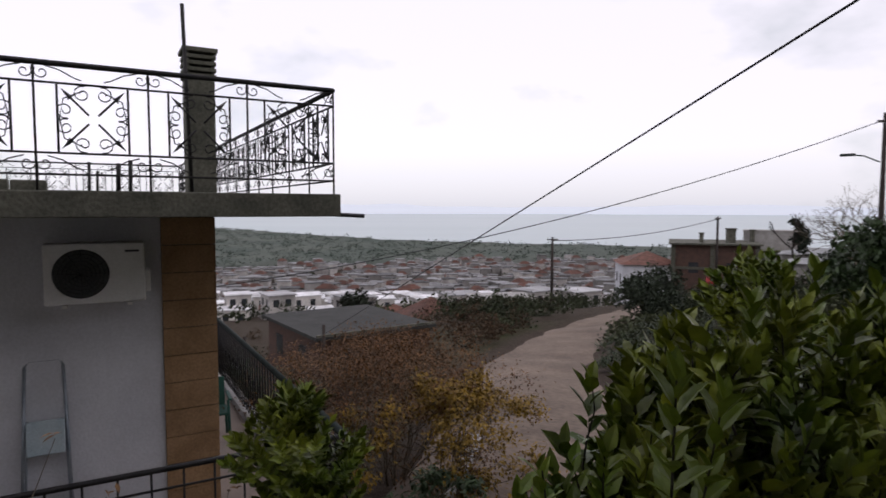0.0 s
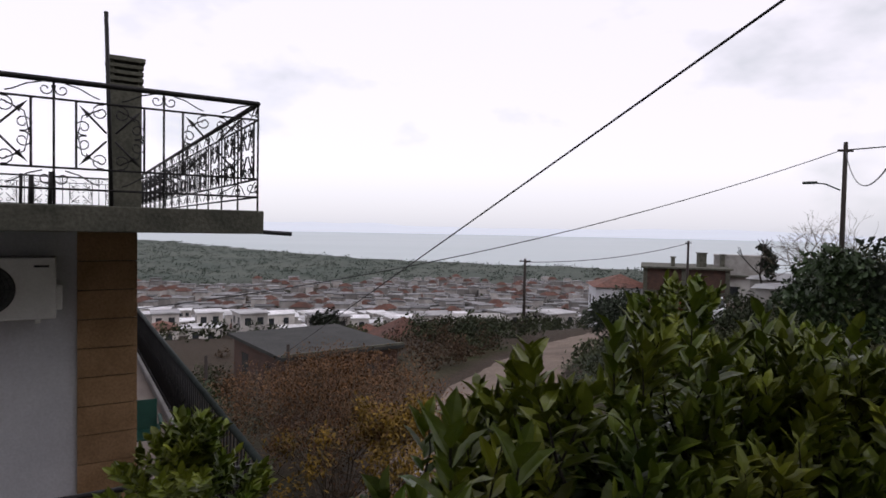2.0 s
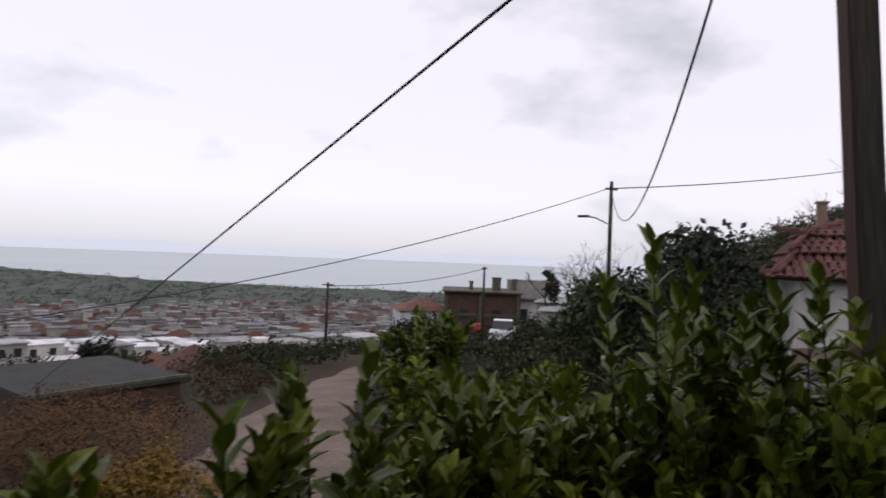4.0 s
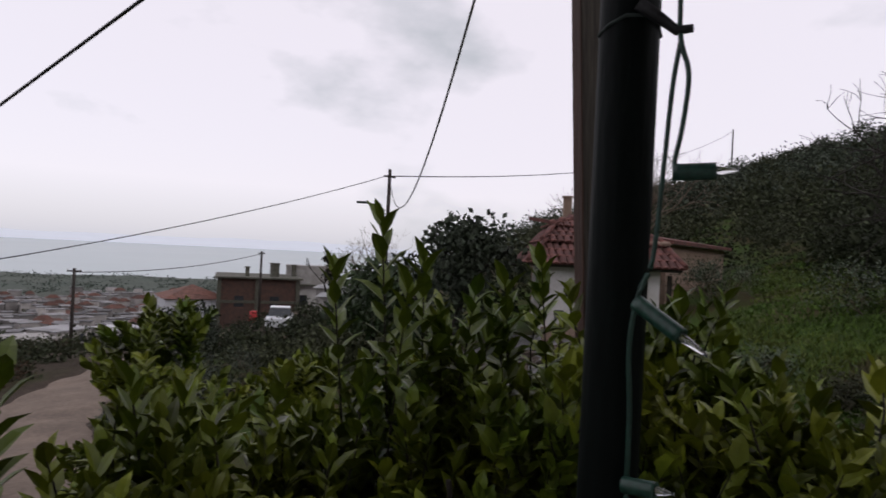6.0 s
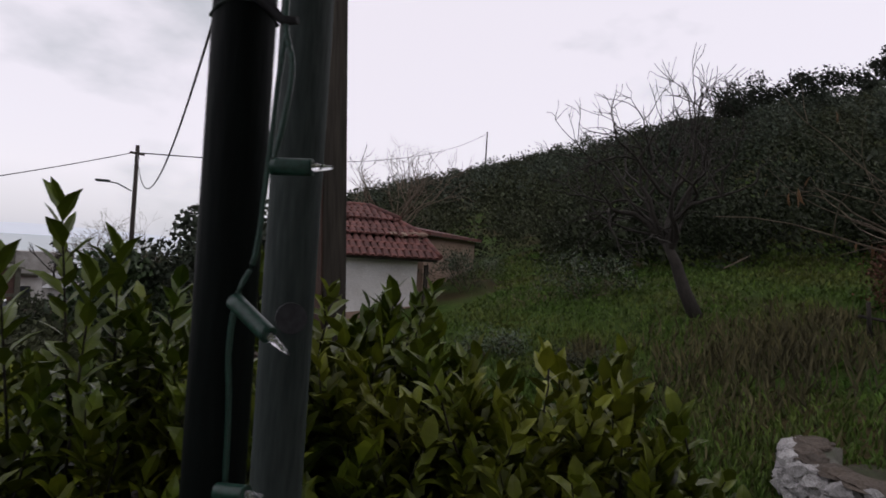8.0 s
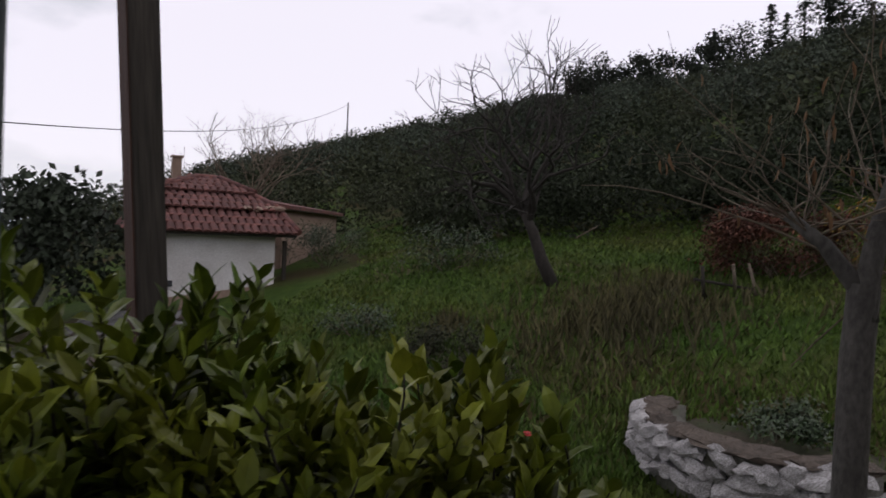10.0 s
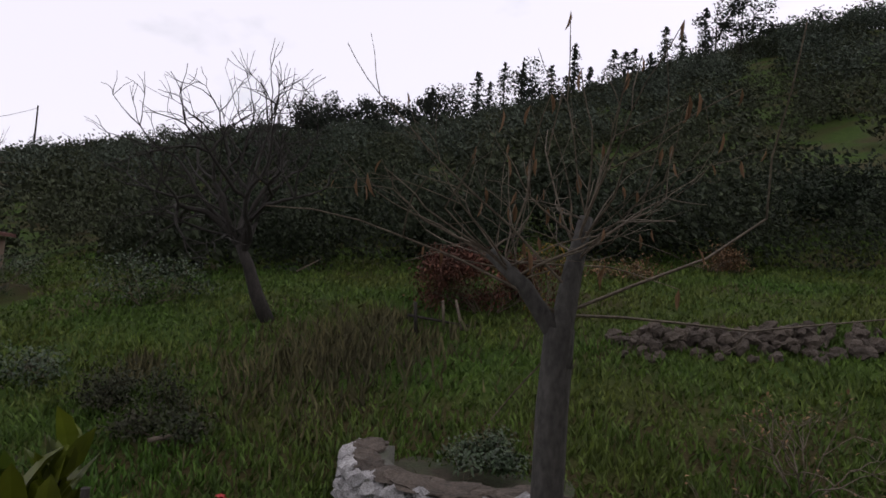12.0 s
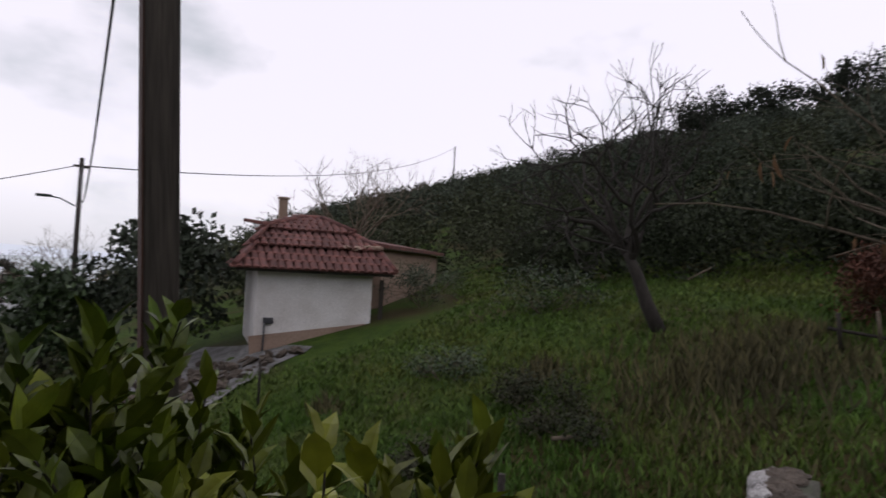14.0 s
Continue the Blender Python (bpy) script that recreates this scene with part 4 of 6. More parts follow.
def build_hill():
    rng = random.Random(31)
    low, olive, pine = [], [], []
    while len(low) < 760:
        x, y = rng.uniform(19, 110), rng.uniform(-75, 62)
        p = 0.97 * x - 0.25 * y
        d = math.hypot(x, y)
        if p < 18.5 or (math.hypot(x - 23.5, y - 14) < 6.5) or (y > 34 and x < 40):
            continue
        low.append((x, y, rng.uniform(1.0, 2.2) * (1 + d / 160), rng.uniform(1.6, 3.4)))
    while len(olive) < 640:
        x, y = rng.uniform(45, 150), rng.uniform(-90, 70)
        if 0.97 * x - 0.25 * y < 45:
            continue
        olive.append((x, y, rng.uniform(1.8, 3.0), rng.uniform(3.0, 4.6)))
    scrub("hillside_scrub", "dark scrub and bushes covering the hillside", low, LEAF_FAR, 500, 0.072, 1)
    scrub("olive_grove", "silvery green olive grove on the hill", olive, LEAF_OLIVE_FAR, 380, 0.08, 2)
    edge = []
    while len(edge) < 74:
        a = radians(rng.uniform(64, 142))
        q = rng.uniform(16.5, 25)
        x, y = 2 + q * math.sin(a), q * math.cos(a)
        if math.hypot(x - 15.5, y - 10) > 7.5 and math.hypot(x - 23.5, y - 13.5) > 6.2:
            edge.append((x, y, rng.uniform(1.0, 1.9), rng.uniform(1.6, 3.0)))
    edge += [(23.5 + 1.3 * k + rng.uniform(-0.5, 0.5), 7.0 + 0.25 * k + rng.uniform(-1, 1), rng.uniform(0.9, 1.5), rng.uniform(1.2, 2.2)) for k in range(8)]
    edge += [(29.5 + 1.2 * k, 9 + rng.uniform(-1.5, 3), rng.uniform(1.2, 1.9), rng.uniform(1.8, 3.0)) for k in range(8)]
    scrub("dark_thicket", "dark thicket at the top of the meadow", edge, LEAF_FAR, 900, 0.056, 3)
    plain = []
    while len(plain) < 1300:
        y = rng.uniform(440, 1500)
        x = rng.uniform(-0.5, 0.45) * y
        if y < np.interp(x, SHORE_X, SHORE_Y) - 20 and y > 470 + 0.3 * x:
            plain.append((x, y, rng.uniform(4, 8), rng.uniform(0.4, 1.0)))
    scrub("olive_plain", "grey-green olive groves on the coastal plain", plain, LEAF_PLAIN_HAZED, 20, 0.16, 4)
    town = []
    while len(town) < 620:
        y = rng.uniform(70, 440)
        x = rng.uniform(-0.55, 0.35) * y
        town.append((x, y, rng.uniform(0.9, 2.1), rng.uniform(1.8, 3.6)))
    scrub("town_trees", "dark trees between the town houses", town, LEAF_FAR, 60, 0.2, 5)
    slope = []
    while len(slope) < 110:
        y = rng.uniform(33, 95)
        x = rng.uniform(-0.45, 0.75) * y
        if road_gap(x, y) > 3.2 and not (x > 0.27 * y and y < 70) and math.hypot(x + 4.6, y - 35.5) > 7.5 and (x > 0.12 * y or y < 48) and not (25 < x < 48 and 62 < y < 90) and not (24 < x < 50 and 40 < y < 62):
            slope.append((x, y, rng.uniform(0.8, 1.6), rng.uniform(0.9, 1.8)))
    bank = []
    while len(bank) < 95:
        y = rng.uniform(17, 52)
        x = rng.uniform(0.33, 0.8) * y
        if road_gap(x, y) > 3.0 and math.hypot(x - 21.6, y - 40.8) > 2.6 and math.hypot(x - 15.5, y - 16) > 2.5 and not (27 < x < 40 and 41 < y < 56):
            bank.append((x, y, rng.uniform(0.8, 1.6), rng.uniform(0.6, 1.5)))
    scrub("bank_bushes", "low dark bushes on the bank beside the road", bank, LEAF_FAR, 260, 0.09, 7)
    brown = []
    while len(brown) < 70:
        y = rng.uniform(24, 66)
        x = rng.uniform(-0.3, 0.22) * y
        if road_gap(x, y) > 3.0 and math.hypot(x + 4.6, y - 35.5) > 6.5:
            brown.append((x, y, rng.uniform(0.7, 1.5), rng.uniform(0.7, 1.5)))
    scrub("brown_bushes", "brown winter bushes on the slope below the garden", brown, LEAF_BROWN, 260, 0.085, 8)
    scrub("slope_bushes", "dark bushes on the slope above the town", slope, LEAF_FAR, 220, 0.10, 6)


build_hill()


def conifer(x, y, h, r, seed, label, tall=False):
    rng = random.Random(seed)
    t = thing("conifer", (x, y, Z(x, y) - 0.3), label, "tree", "conifers on the skyline")
    part("trunk", a_tube([(0, 0, 0), (0, 0, h * 0.9)], h * 0.02, 6, 0.02), BARK, t)
    s = Soup()
    if tall:
        for b in range(int(h * 15)):
            f = rng.random() ** 1.15
            reach = r * (1 - f) ** 0.55 * rng.uniform(0.45, 1.15) + 0.08
            a = rng.uniform(0, 6.28)
            for k in range(6):
                u = (k + 0.6) / 6
                s.flake((math.cos(a) * reach * u + rng.gauss(0, 0.07), math.sin(a) * reach * u + rng.gauss(0, 0.07), h * (0.06 + 0.94 * f) - reach * 0.3 * u * u + rng.gauss(0, 0.08)), 0.24, rng)
    else:
        blobs = [(rng.gauss(0, 0.4) * r, rng.gauss(0, 0.4) * r, h * rng.uniform(0.4, 0.92), r * rng.uniform(0.3, 0.6)) for _ in range(9)]
        for k in range(1000):
            bx, by, bz, br = rng.choice(blobs)
            d = Vector((rng.gauss(0, 1), rng.gauss(0, 1), rng.gauss(0, 0.7))).normalized() * br * rng.uniform(0.4, 1.1)
            s.flake((bx + d.x, by + d.y, bz + d.z), 0.24, rng)
    mesh_part("crown", s.mesh("crown"), LEAF_PINE, t)


rngc = random.Random(77)
for k in range(15, 46):
    az = 66 + k * 1.32 + rngc.uniform(-0.5, 0.5)
    dist = rngc.uniform(84, 98)
    tall = k > 22 and rngc.random() < 0.55
    conifer(2 + dist * math.sin(radians(az)), dist * math.cos(radians(az)), (rngc.uniform(5.5, 11.0) if tall else rngc.uniform(4.2, 7.4) + 0.08 * k), rngc.uniform(1.7, 2.8) if tall else rngc.uniform(2.5, 3.9), k, "dark conifer on the hill crest", tall)


# ---- tiled house and barn on the right ----
def build_tiled_house():
    ang = -44.0
    L, D = 4.2, 5.5
    g = 0.2
    ze = 2.98
    m = pose(14.09, 11.55, 0, 0, 0, ang)
    house = thing("tiled_house", (0, 0, 0), "old whitewashed house with worn terracotta roof", "house")
    part("wall", a_box((0.60, 0.45, g - 0.8), (3.67, D - 0.5, ze - 0.06), m), PLASTER_OLD, house)
    part("plinth", a_box((0.59, 0.425, g - 0.8), (3.68, 0.455, 1.12), m @ pose(0, 0, 0, 0, -7, 0)), OCHRE, house, "bare ochre plinth where the limewash has worn off")
    part("eave_board", a_box((0.02, 0.06, ze - 0.10), (L - 0.05, 0.12, ze - 0.03), m), WOOD_POST, house)
    # three tiers: the lower skirt, a step, and a small hipped cap
    tiers = (((0, 0, ze), (L, 0, ze), (L, D, ze), (0, D, ze), (0.5, 1.05, 3.52), (4.0, 1.05, 3.52), (4.0, 4.6, 3.52), (0.5, 4.6, 3.52)),
             ((0.45, 0.98, 3.60), (4.02, 0.98, 3.60), (4.02, 4.65, 3.60), (0.45, 4.65, 3.60), (0.85, 2.0, 4.03), (3.4, 2.0, 4.03), (3.4, 3.9, 4.03), (0.85, 3.9, 4.03)),
             ((0.75, 1.92, 4.09), (3.45, 1.92, 4.09), (3.45, 4.0, 4.09), (0.75, 4.0, 4.09), (2.0, 2.95, 4.52), (2.6, 2.95, 4.52), (2.6, 3.05, 4.52), (2.0, 3.05, 4.52)))
    roof = bmesh.new()
    for tier in tiers:
        v = [roof.verts.new(m @ (Vector(p) - Vector((0, 0, 0.03)))) for p in tier]
        for f in ((0, 1, 5, 4), (1, 2, 6, 5), (2, 3, 7, 6), (3, 0, 4, 7), (4, 5, 6, 7), (3, 2, 1, 0)):
            roof.faces.new([v[q] for q in f])
    rf = part("roof", roof, TILE, house)
    # barrel tiles: front slope and left hip
    me = bpy.data.meshes.new("tile")
    tb = bmesh.new()
    seg = 5
    for q in range(2):
        for k in range(seg + 1):
            a = math.pi * k / seg
            tb.verts.new((math.cos(a) * (0.085 + 0.012 * (1 - q)), q * 0.46, math.sin(a) * 0.06))
    tb.verts.ensure_lookup_table()
    for k in range(seg):
        tb.faces.new((tb.verts[k], tb.verts[k + 1], tb.verts[seg + 2 + k], tb.verts[seg + 1 + k]))
    tb.faces.new([tb.verts[k] for k in range(seg + 1)][::-1])
    tb.to_mesh(me); tb.free()
    rng = random.Random(8)

    def cover(p0, p1, q0, q1, rows, name):
        p0, p1, q0, q1 = (m @ Vector(p) for p in (p0, p1, q0, q1))
        up = ((q0 + q1) / 2 - (p0 + p1) / 2)
        ax = (p1 - p0).normalized()
        up = (up - ax * up.dot(ax))
        yv = up.normalized()
        nz = ax.cross(yv)
        for r in range(rows):
            f = r / rows
            a, b = p0.lerp(q0, f), p1.lerp(q1, f)
            n = max(1, int((b - a).length / 0.20))
            for c in range(n):
                o = mesh_part(name, me, TILE, rf)
                pt = a.lerp(b, (c + 0.5) / n) - yv * 0.05 + nz * (0.005 + 0.01 * rng.random())
                mt = Matrix.Identity(4)
                j = rng.gauss(0, 0.03)
                x2 = (ax + yv * j).normalized()
                mt.col[0], mt.col[1], mt.col[2], mt.col[3] = (*x2, 0), (*(yv - ax * j), 0), (*nz, 0), (*pt, 1)
                o.matrix_basis = mt

    for tier, rows in zip(tiers, (3, 3, 4)):
        cover(tier[0], tier[1], tier[4], tier[5], rows, "tile")
        cover(tier[3], tier[0], tier[7], tier[4], rows, "tile")
        for q, w in ((0, 4), (1, 5)):
            part("hip_ridge", a_tube([m @ Vector(tier[q]) + Vector((0, 0, 0.05)), m @ Vector(tier[w]) + Vector((0, 0, 0.05))], 0.085, 8), TILE, house)
    part("ridge", a_tube([m @ Vector((1.95, 3.0, 4.55)), m @ Vector((2.65, 3.0, 4.55))], 0.09, 8), TILE, house)
    for k in range(9):
        bm = bmesh.new()
        lumps(bm, (0, 0, 0), (rng.uniform(0.12, 0.25), rng.uniform(0.1, 0.2), rng.uniform(0.04, 0.08)), k, 1, 0.6)
        bm.transform(m @ pose(3.2 + rng.uniform(-0.3, 0.7), 0.95 + rng.uniform(-0.25, 0.5), 3.62 + rng.uniform(-0.03, 0.08), rng.uniform(0, 40), rng.uniform(-20, 20), rng.uniform(0, 180)))
        part("broken_tile", bm, OCHRE, house, "pale broken tile and mortar")
    part("chimney", a_box((1.35, 3.35, 3.0), (1.61, 3.61, 5.1), m, 0.02), OCHRE, house, "pale plastered chimney")
    part("chimney_cap", a_box((1.31, 3.31, 5.1), (1.65, 3.65, 5.16), m, 0.01), OCHRE, house)
    part("vent", a_box((0.80, 0.36, 1.52), (1.06, 0.42, 1.68), m, 0.01), DARK_PLASTIC, house)
    part("vent_pipe", a_tube([m @ Vector((0.84, 0.40, 1.5)), m @ Vector((0.82, 0.40, 0.5))], 0.025, 6), DARK_PLASTIC, house)
    part("lean_to_post", a_box((L - 0.25, 0.6, g), (L - 0.15, 0.7, ze - 0.2), m), WOOD_POST, house)
    barn = thing("barn", (0, 0, 0), "ochre rendered outbuilding with a low tiled roof", "barn")
    bmx = pose(26.4, 11.85, 0, 0, 0, 189.6)
    part("wall", a_box((0, -5.0, 0.8), (6.6, 0.0, 3.75), bmx), OCHRE, barn)
    rb = bmesh.new()
    v = [rb.verts.new(bmx @ Vector(p)) for p in ((-0.2, 0.25, 3.76), (6.7, 0.25, 3.76), (6.7, -5.2, 4.5), (-0.2, -5.2, 4.5))]
    w = [rb.verts.new(q.co + Vector((0, 0, 0.12))) for q in v]
    rb.faces.new(v[::-1]); rb.faces.new(w)
    for k in range(4):
        rb.faces.new((v[k], v[(k + 1) % 4], w[(k + 1) % 4], w[k]))
    part("roof", rb, TILE, barn)


build_tiled_house()


# ---- hedge of glossy leaves below the camera ----
HEDGE = ((0.30, 1.12, 2.50), (0.75, 1.50, 2.60), (1.25, 1.90, 2.66), (1.80, 2.02, 2.56), (2.35, 1.94, 2.77), (2.75, 1.65, 2.89), (2.98, 1.25, 2.90), (3.07, 0.85, 2.84), (3.12, 0.48, 2.58))
TALL = ((2.345, 1.938, 3.20), (2.42, 1.86, 3.08), (2.25, 2.02, 3.05), (0.42, 1.02, 2.70), (0.48, 1.10, 2.62), (2.30, 1.88, 3.0), (2.80, 1.66, 3.09), (2.70, 1.72, 3.02), (1.32, 1.95, 2.82), (1.18, 1.95, 2.78), (1.0, 1.72, 2.72), (1.7, 1.95, 2.76), (2.95, 1.35, 2.96))


def hedge_at(f):
    k = f * (len(HEDGE) - 1)
    i = min(int(k), len(HEDGE) - 2)
    return Vector(HEDGE[i]).lerp(Vector(HEDGE[i + 1]), k - i)


def build_hedge():
    rng = random.Random(5)
    hedge = thing("citrus_hedge", (2.2, 1.9, Z(2.2, 1.9)), "dense citrus hedge with glossy yellow-green leaves", "hedge")
    inv = Matrix.Translation((-2.2, -1.9, -Z(2.2, 1.9)))
    stems, s = bmesh.new(), Soup()
    for k in range(2600):
        f = rng.random()
        c = hedge_at(f)
        a, q = rng.uniform(0, 6.28), math.sqrt(rng.random())
        x, y = c.x + math.cos(a) * q * 0.42, c.y + math.sin(a) * q * 0.40
        top = c.z - 0.03 + 0.22 * noise.noise(Vector((x * 2.6, y * 2.6, 1))) - 0.42 * q * q + rng.gauss(0, 0.07) - (rng.random() ** 0.6) * 0.9 * (k % 3 > 0)
        if min(math.hypot(x - 1.25, y - 0.38), math.hypot(x - 2.2, y - 0.28), math.hypot(x - 1.7, y - 0.4)) < 0.66 or math.hypot(x - 1.95, y - 0.9) < 0.32:
            continue
        length = rng.uniform(0.3, 0.55)
        lean = Vector((rng.gauss(0, 0.22) + math.cos(a) * q * 0.4, rng.gauss(0, 0.22) + math.sin(a) * q * 0.4, 1)).normalized()
        base = Vector((x, y, top)) - lean * length
        pts = [base + lean * length * j / 4 + Vector((rng.gauss(0, 0.008), rng.gauss(0, 0.008), 0)) for j in range(5)]
        tube(stems, [inv @ p for p in pts], 0.005, 4, 0.002, cap=False)
        n = int(length / 0.020)
        for j in range(n):
            h = j / (n - 1)
            p = base + lean * length * (0.12 + 0.88 * h)
            az = j * 2.4 + rng.gauss(0, 0.3)
            out = Vector((math.cos(az), math.sin(az), 0))
            d = out * (1.05 - 0.6 * h) + lean * (0.35 + 0.75 * h) + Vector((0, 0, -0.25 * (1 - h)))
            L = rng.uniform(0.065, 0.115) * (1.0 if h < 0.9 else 0.8)
            s.leaf(inv @ p, d, lean + out * -0.2, L, L * rng.uniform(0.44, 0.56), rng.uniform(0.1, 0.45), rng.uniform(-0.05, 0.35))
    leaf_meshes = []
    for k in range(4):
        one = Soup()
        L = 0.085 + 0.012 * k
        one.leaf((0, 0, 0), (0, 1, 0), (0, 0, 1), L, L * 0.42, 0.2 + 0.06 * k, 0.08 * k)
        leaf_meshes.append(one.mesh("leaf"))
    for x, y, top in TALL:
        lean = Vector((rng.gauss(0, 0.06), rng.gauss(0, 0.06), 1)).normalized()
        base = Vector((x, y, top - 0.6))
        tube(stems, [inv @ (base + lean * 0.6 * j / 4) for j in range(5)], 0.005, 4, 0.0025, cap=False)
        for j in range(26):
            h = j / 25
            az = j * 2.4 + rng.gauss(0, 0.25)
            out = Vector((math.cos(az), math.sin(az), 0))
            d = (out * (1.0 - 0.5 * h) + lean * (0.3 + 0.8 * h)).normalized()
            n = (lean - d * lean.dot(d)).normalized()
            o = mesh_part("leaf", leaf_meshes[rng.randrange(4)], LEAF_CITRUS, hedge, smooth=False)
            mt = Matrix.Identity(4)
            mt.col[0], mt.col[1], mt.col[2], mt.col[3] = (*d.cross(n), 0), (*d, 0), (*n, 0), (*(inv @ (base + lean * 0.6 * (0.1 + 0.9 * h))), 1)
            o.matrix_basis = mt
    for k in range(26):
        f = k / 25
        c = hedge_at(f)
        g = Z(c.x, c.y)
        tube(stems, [inv @ Vector((c.x, c.y, g - 0.1)), inv @ Vector((c.x + rng.gauss(0, .1), c.y + rng.gauss(0, .1), g + 1.1)), inv @ Vector((c.x + rng.gauss(0, .25), c.y + rng.gauss(0, .25), c.z - 0.35))], 0.022, 5, 0.008)
    tagged(part("undergrowth", stems, BARK, hedge), kind="stuff")
    inner = Soup()
    for k in range(17000):
        c = hedge_at(rng.random())
        a, q = rng.uniform(0, 6.28), math.sqrt(rng.random())
        x, y = c.x + math.cos(a) * q * 0.40, c.y + math.sin(a) * q * 0.38
        z = rng.uniform(Z(x, y) + 0.3, c.z - 0.28 - 0.3 * q * q)
        d = Vector((rng.gauss(0, 1), rng.gauss(0, 1), rng.gauss(0, 0.5)))
        L = rng.uniform(0.06, 0.10)
        inner.leaf(inv @ Vector((x, y, z)), d, (0, 0, 1), L, L * 0.45)
    tagged(mesh_part("inner_leaves", inner.mesh("inner_leaves"), LEAF_CITRUS, hedge), kind="stuff")
    tagged(mesh_part("leaves", s.mesh("leaves"), LEAF_CITRUS, hedge), kind="stuff")


build_hedge()


def citrus_tree(x, y, top, r, seed, label):
    """A small bushy citrus: stems, and leafy shoots that turn outwards."""
    rng = random.Random(seed)
    g = Z(x, y)
    t = thing("citrus_tree", (x, y, g), label, "tree")
    h = top - g
    for k in range(5):
        a = k * 1.3
        part("stem", a_tube([(0.05 * math.cos(a), 0.05 * math.sin(a), -0.1), (0.18 * math.cos(a), 0.18 * math.sin(a), h * 0.4), (r * 0.5 * math.cos(a), r * 0.5 * math.sin(a), h * 0.8)], 0.025, 6, 0.008), BARK, t)
    s = Soup()
    lobes = [(rng.uniform(0, 6.28), rng.uniform(0.3, 1.0), rng.uniform(0.45, 0.92), rng.uniform(0.16, 0.26)) for _ in range(12)] + [(0, 0, 0.95, 0.13), (2, 0.3, 0.90, 0.2), (4, 0.4, 0.86, 0.22)]
    for k in range(int(160 + 900 * r)):
        la, lq, lz, lr = rng.choice(lobes)
        a, q = rng.uniform(0, 6.28), math.sqrt(rng.random())
        px, py = math.cos(la) * lq * r * 1.2 + math.cos(a) * q * lr, math.sin(la) * lq * r * 1.2 + math.sin(a) * q * lr
        z = h * lz + lr * rng.uniform(-0.9, 0.6) - 0.02
        out = Vector((px, py, 0.12 + 0.35 * rng.random())).normalized()
        base = Vector((px, py, z))
        for j in range(13):
            u = j / 12
            az = j * 2.4 + k
            side = Vector((math.cos(az), math.sin(az), 0))
            n = rng.uniform(0.065, 0.105)
            s.leaf(base + out * 0.18 * u, side * (1.0 - 0.55 * u) + out * (0.4 + 0.7 * u), out - side * 0.2, n, n * 0.5, 0.25, rng.uniform(0, 0.3))
    tagged(mesh_part("leaves", s.mesh("leaves"), LEAF_CITRUS, t), kind="stuff")


citrus_tree(2.45, 4.35, 2.62, 0.26, 41, "bushy citrus tree with glossy green leaves below the terrace")
citrus_tree(3.3, 4.1, 2.26, 0.5, 42, "bushy citrus tree behind the hedge")
citrus_tree(4.1, 3.6, 2.3, 0.5, 44, "bushy citrus tree behind the hedge")
citrus_tree(1.9, 3.3, 1.9, 0.5, 43, "low citrus bush behind the hedge")
citrus_tree(-1.0, 3.7, 1.74, 0.22, 45, "small lemon bush with glossy green leaves beside the railing")


